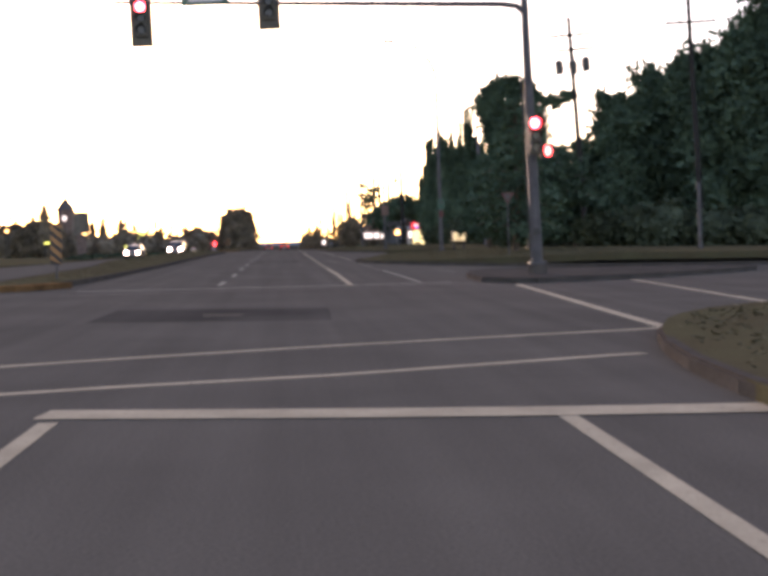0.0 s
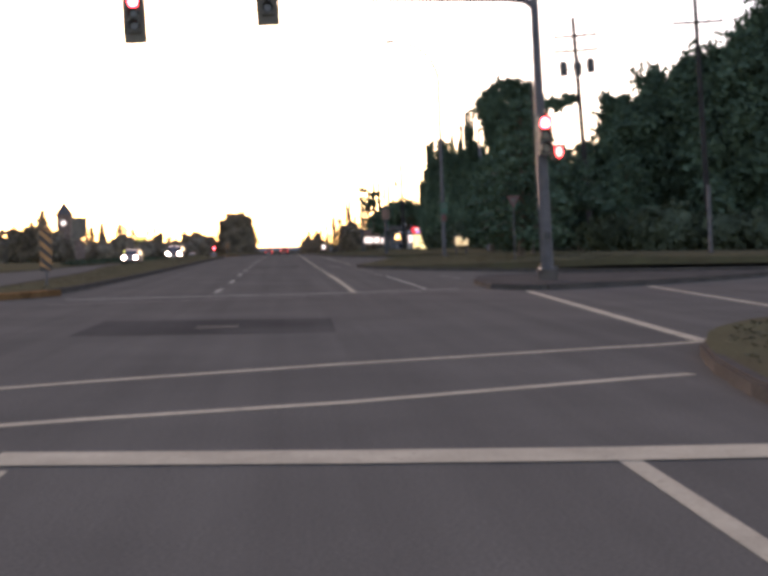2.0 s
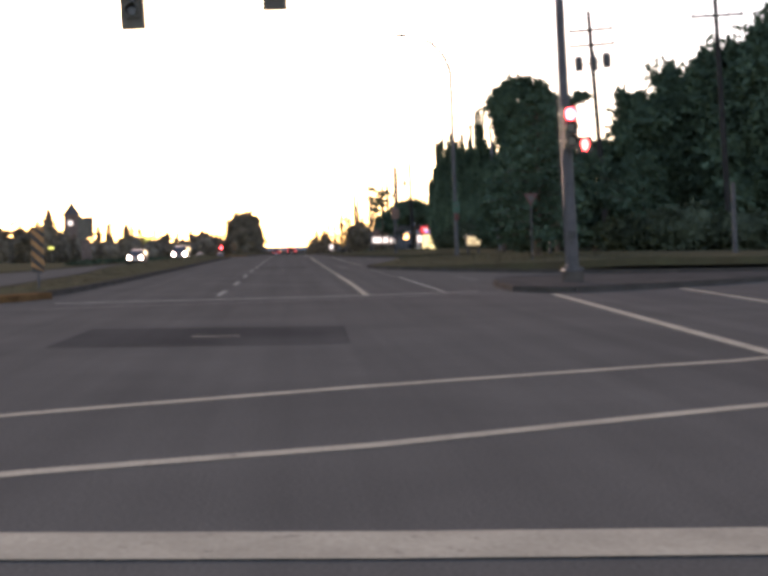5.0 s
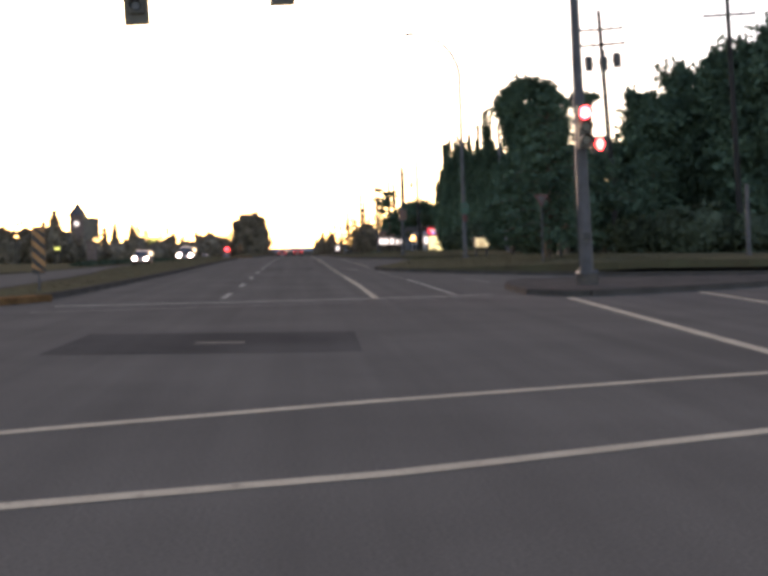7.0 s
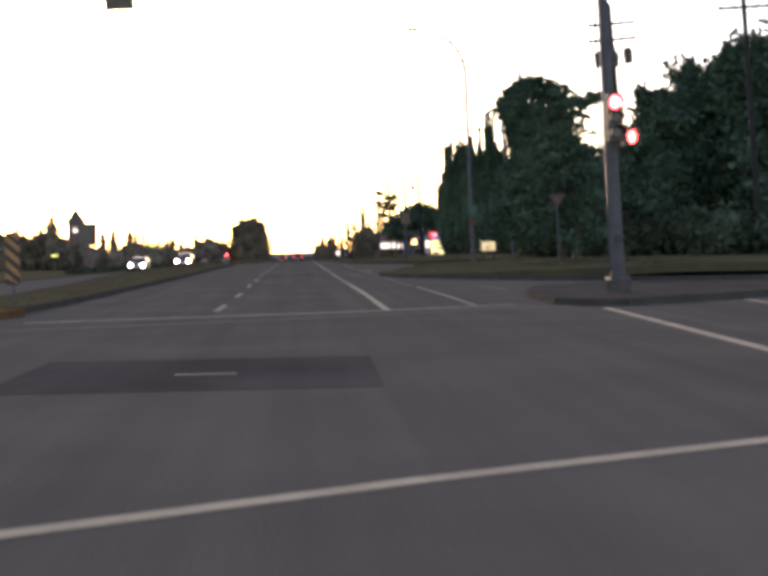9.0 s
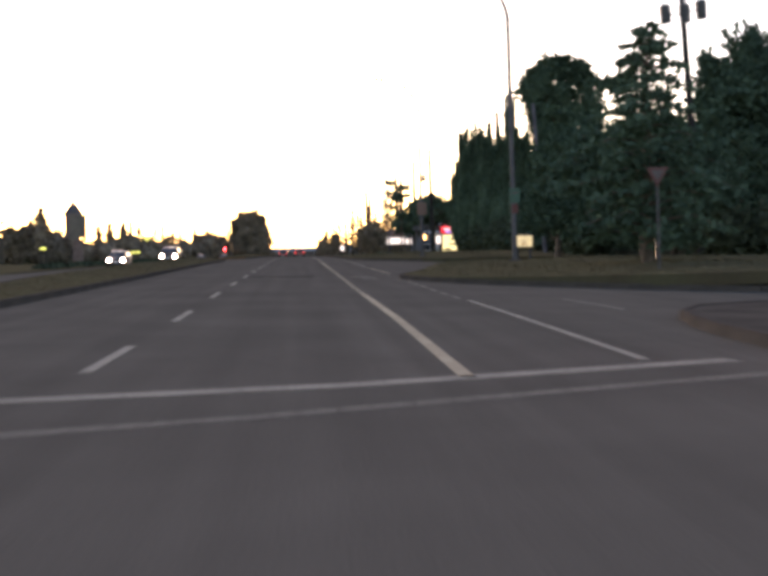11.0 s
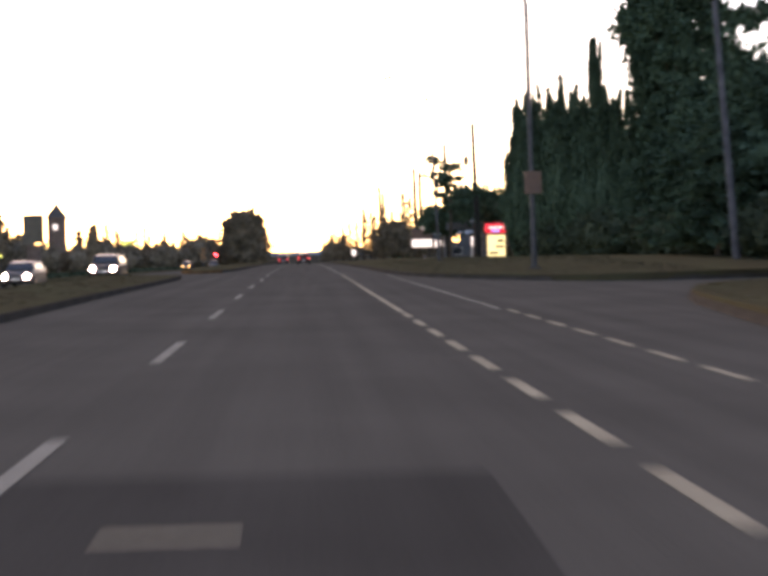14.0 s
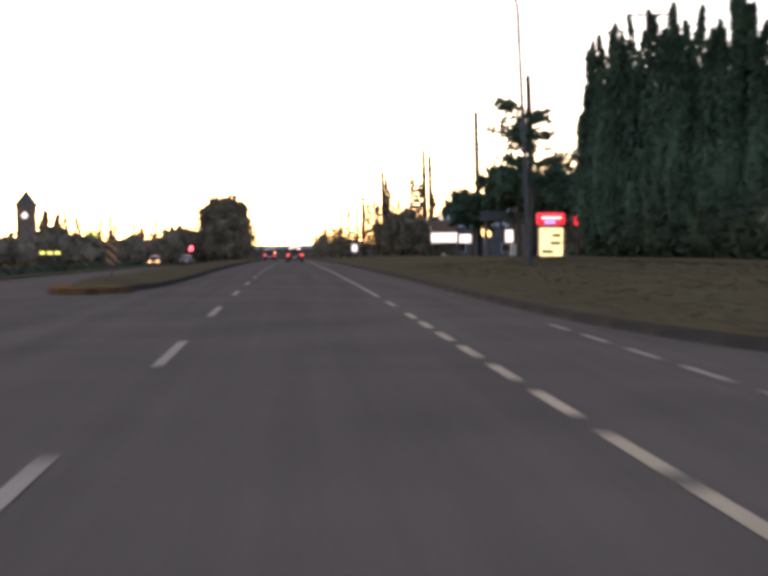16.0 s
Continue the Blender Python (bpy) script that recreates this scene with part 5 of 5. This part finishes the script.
# clipped dark bushes along the far verge
far = [broad_tree(at(13.5, 262, 0.8), 6.4, 3.4, 61, "rounded brownish tree by the far shops", "leaf_e", 0.12, 12, 1500, 0.5, "far roadside trees"),
       broad_tree(at(-12.2, 325), 10.0, 5.6, 62, "large rounded tree beside the far road", "leaf_e", 0.06, 24, 6500, 0.42, "far roadside trees", swell=0.72),
       conifer_tree(at(-64, 330), 11.0, 2.6, 63, "thin brownish conifer far beyond the road", "far roadside trees", 40, 22, 0.6, mat="leaf_e")]
for i, (x, y, k, s) in enumerate([(18.5, 262, 0, 0.62), (9.6, 330, 0, 0.6), (7.6, 350, 2, 0.55), (9.0, 360, 2, 0.6), (28, 254, 0, 1.2), (33, 245, 0, 1.3), (20, 280, 0, 0.95), (15.5, 320, 0, 0.95), (30, 215, 0, 1.2), (35, 208, 0, 1.5), (7.0, 400, 2, 0.7), (6.4, 420, 2, 0.6), (5.6, 440, 2, 0.6), (31.5, 279, 0, 1.6), (36.5, 277, 0, 1.65)]):
    copy_thing(far[k], at(x, y, s, 61 * i))
lacy = conifer_tree(at(18.0, 300), 12.6, 2.4, 66, "tall thin lacy brownish conifer beyond the shops", "thin far conifers", 36, 26, 0.4, sparse=0.95, mat="leaf_e")
for i, (x, y, s) in enumerate([(5.9, 318, 0.5), (7.0, 304, 0.56), (8.1, 300, 0.62), (9.7, 306, 0.6), (10.9, 298, 0.7), (12.2, 301, 0.74), (13.4, 310, 0.7), (14.6, 302, 0.86), (16.4, 306, 0.76), (19.6, 304, 0.95), (21.3, 300, 0.8)]):
    copy_thing(lacy, at(x, y, s, 67 * i))
# trees across the road: a block with one spire, then single heads over a lower belt
left = [(-57.2, 322, 0, 1.35), (-47.0, 324, 0, 0.75), (-57.8, 306, 0, 1.5), (-62, 308, 0, 1.42), (-69, 310, 0, 1.5), (-77, 312, 0, 1.5), (-85, 314, 0, 1.7), (-94, 318, 0, 1.7), (-55.6, 300, 2, 1.16), (-38.5, 302, 2, 0.84), (-63.5, 450, 2, 1.3), (-68, 455, 2, 1.2), (-38.0, 352, 0, 0.8), (-36, 494, 0, 1.95), (-33.5, 500, 0, 1.7), (-52.6, 547, 2, 1.2), (-55, 545, 0, 1.7), (-31, 420, 2, 0.72), (-27, 380, 2, 0.68), (-24.5, 360, 0, 1.05), (-21.5, 352, 2, 0.62), (-30, 345, 0, 0.85), (-34, 340, 2, 0.6), (-18.5, 345, 0, 0.72)]
for i, (x, y, k, s) in enumerate(left):
    copy_thing(far[k], at(x, y, s, 47 * i))
for i, (x, y, s) in enumerate([(-41.8, 338, 0.86), (-40.3, 341, 0.76), (-39.0, 336, 0.7), (-36.6, 346, 0.74), (-35.2, 349, 0.8), (-33.6, 344, 0.66), (-31.2, 352, 0.72), (-29.0, 372, 0.78), (-26.5, 340, 0.56), (-23.0, 342, 0.62), (-20.0, 340, 0.56), (-16.8, 338, 0.64)]):
    copy_thing(lacy, at(x, y, s, 59 * i))
shrub_mass("thicket", [(20, 86), (30, 80), (45, 76), (70, 72)], 3.2, 2.6, 71, "leaf_d", "low tangled brown-green thicket before the wood", "thicket", 9500, 0.34, "stuff", verge_z)
shrub_mass("thicket", [(20.8, 113.5), (21.6, 124), (22.2, 140), (23, 160), (24, 172), (22.5, 196)], 3.0, 3.0, 72, "leaf_d", "dark thicket under the trees along the driveway", "thicket", 8000, 0.34, "stuff", verge_z)
shrub_mass("hedge_row", [(-21, 130), (-22, 170), (-22.5, 230), (-23, 300)], 1.6, 0.5, 73, "leaf_d", "low dark hedge along the opposite carriageway", "hedge", 3500, 0.3, "stuff")
shrub_mass("tree_belt", [(-16.5, 332), (-26, 324), (-40, 318), (-46, 316), (-57, 314)], 5, 6.3, 76, "leaf_e", "dark brownish belt of trees across the road", "trees", 4200, 0.5, "stuff")
shrub_mass("tree_belt", [(-57, 312), (-66, 310), (-90, 308), (-130, 306)], 6, 9.4, 77, "leaf_e", "dark brownish tall belt of trees across the road", "trees", 4800, 0.6, "stuff")
shrub_mass("distant_wood", [(-420, 520), (-250, 560), (-130, 600), (-60, 620)], 26, 12, 74, "leaf_a", "far belt of dark woodland", "woodland", 2600, 2.2, "stuff")
shrub_mass("distant_wood", [(30, 480), (90, 500), (200, 520), (380, 480)], 26, 12, 75, "leaf_a", "far belt of dark woodland", "woodland", 2000, 2.2, "stuff")


# plain mesh; its haziness is only the blue-grey colour
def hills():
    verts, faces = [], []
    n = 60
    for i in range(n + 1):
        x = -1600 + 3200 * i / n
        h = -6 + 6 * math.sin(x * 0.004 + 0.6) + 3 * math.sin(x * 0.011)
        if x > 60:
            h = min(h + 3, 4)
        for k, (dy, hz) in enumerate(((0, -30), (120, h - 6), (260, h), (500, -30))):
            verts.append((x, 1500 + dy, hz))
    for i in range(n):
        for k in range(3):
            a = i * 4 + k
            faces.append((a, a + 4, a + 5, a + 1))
    return tagged(mesh_part("haze_tinted_hill", verts, faces, "hill"), "low hills on the horizon with haze in their blue-grey colour", "hill", "", "structure")


hills()


# ---- ragged grass on the verges ----
def tufts(name, cells, count, height, seed, label, zf):
    """Upright blades scattered over rectangles (x0, x1, y0, y1), kept inside by keep(x, y)."""
    rng = np.random.default_rng(seed)
    verts, faces = [], []
    for (x0, x1, y0, y1), keep in cells:
        n = int(count * (x1 - x0) * (y1 - y0))
        for x, y in zip(rng.uniform(x0, x1, n), rng.uniform(y0, y1, n)):
            if not keep(x, y):
                continue
            z = zf(x, y) - 0.01
            for _ in range(3):
                a = rng.uniform(0, 6.283)
                h = height * rng.uniform(0.5, 1.4)
                w = 0.035 + 0.1 * h
                lx, ly = rng.normal() * 2.4 * h, rng.normal() * 2.4 * h
                px, py = x + rng.normal() * 0.05, y + rng.normal() * 0.05
                k = len(verts)
                verts += [(px - w * math.cos(a), py - w * math.sin(a), z), (px + w * math.cos(a), py + w * math.sin(a), z), (px + lx, py + ly, z + h)]
                faces.append((k, k + 1, k + 2))
    return tagged(mesh_part(name, verts, faces, "blade"), label, "grass", "", "stuff")


def inside(outline, margin=0.25):
    pts = [Vector(p) for p in outline]
    n = len(pts)

    def test(x, y):
        odd = False
        for i in range(n):
            a, b = pts[i], pts[(i + 1) % n]
            if (a.y > y) != (b.y > y) and x < (b.x - a.x) * (y - a.y) / (b.y - a.y) + a.x:
                odd = not odd
            d = b - a
            k = max(0.0, min(1.0, ((x - a.x) * d.x + (y - a.y) * d.y) / max(1e-9, d.length_squared)))
            if (a.x + d.x * k - x) ** 2 + (a.y + d.y * k - y) ** 2 < margin * margin:
                return False
        return odd

    return test


tufts("grass", [((3.4, 9, 6, 20.5), inside(NEAR))], 24, 0.034, 81, "short dry brown grass on the corner", verge_z)
tufts("grass", [((3.3, 16, 53, 76), inside(VERGE)), ((4.5, 22, 76, 102), inside(VERGE))], 12, 0.034, 82, "dry uneven grass on the verge", verge_z)
tufts("grass", [((3.5, 15, 109, 175), inside(FAR))], 8, 0.036, 83, "dry uneven grass on the far verge", verge_z)
MEDIAN_OUTLINE = [(-6.1, 36.6), (-5.85, 42), (-5.75, 60), (-5.8, 80), (-5.9, 100), (-5.7, 122), (-7.9, 126.8), (-9.2, 122), (-9.9, 104), (-11.4, 90), (-10.6, 76), (-8.6, 60), (-8.2, 44), (-8.1, 37.5)]
tufts("grass", [((-11.4, -5.7, 37, 127), inside(MEDIAN_OUTLINE))], 8, 0.03, 85, "dry uneven grass on the median", median_z)


# ---- overhead cables ----
def cable(name, a, b, sag, label):
    bm = bmesh.new()
    a, b = Vector(a), Vector(b)
    pts = [a.lerp(b, k / 10) - Vector((0, 0, sag * 4 * (k / 10) * (1 - k / 10))) for k in range(11)]
    bar_path(bm, pts, [0.018] * 11, 5)
    return tagged(part(name, bm, "cable"), label, "cable", "power cables")


for off in (-1.35, 1.35):
    cable("power_cable", (17.5 + off * 0.4, 204.5, 13.2), (23.9 + off, 330, 13.2), 1.8, "thin black power cable between poles")
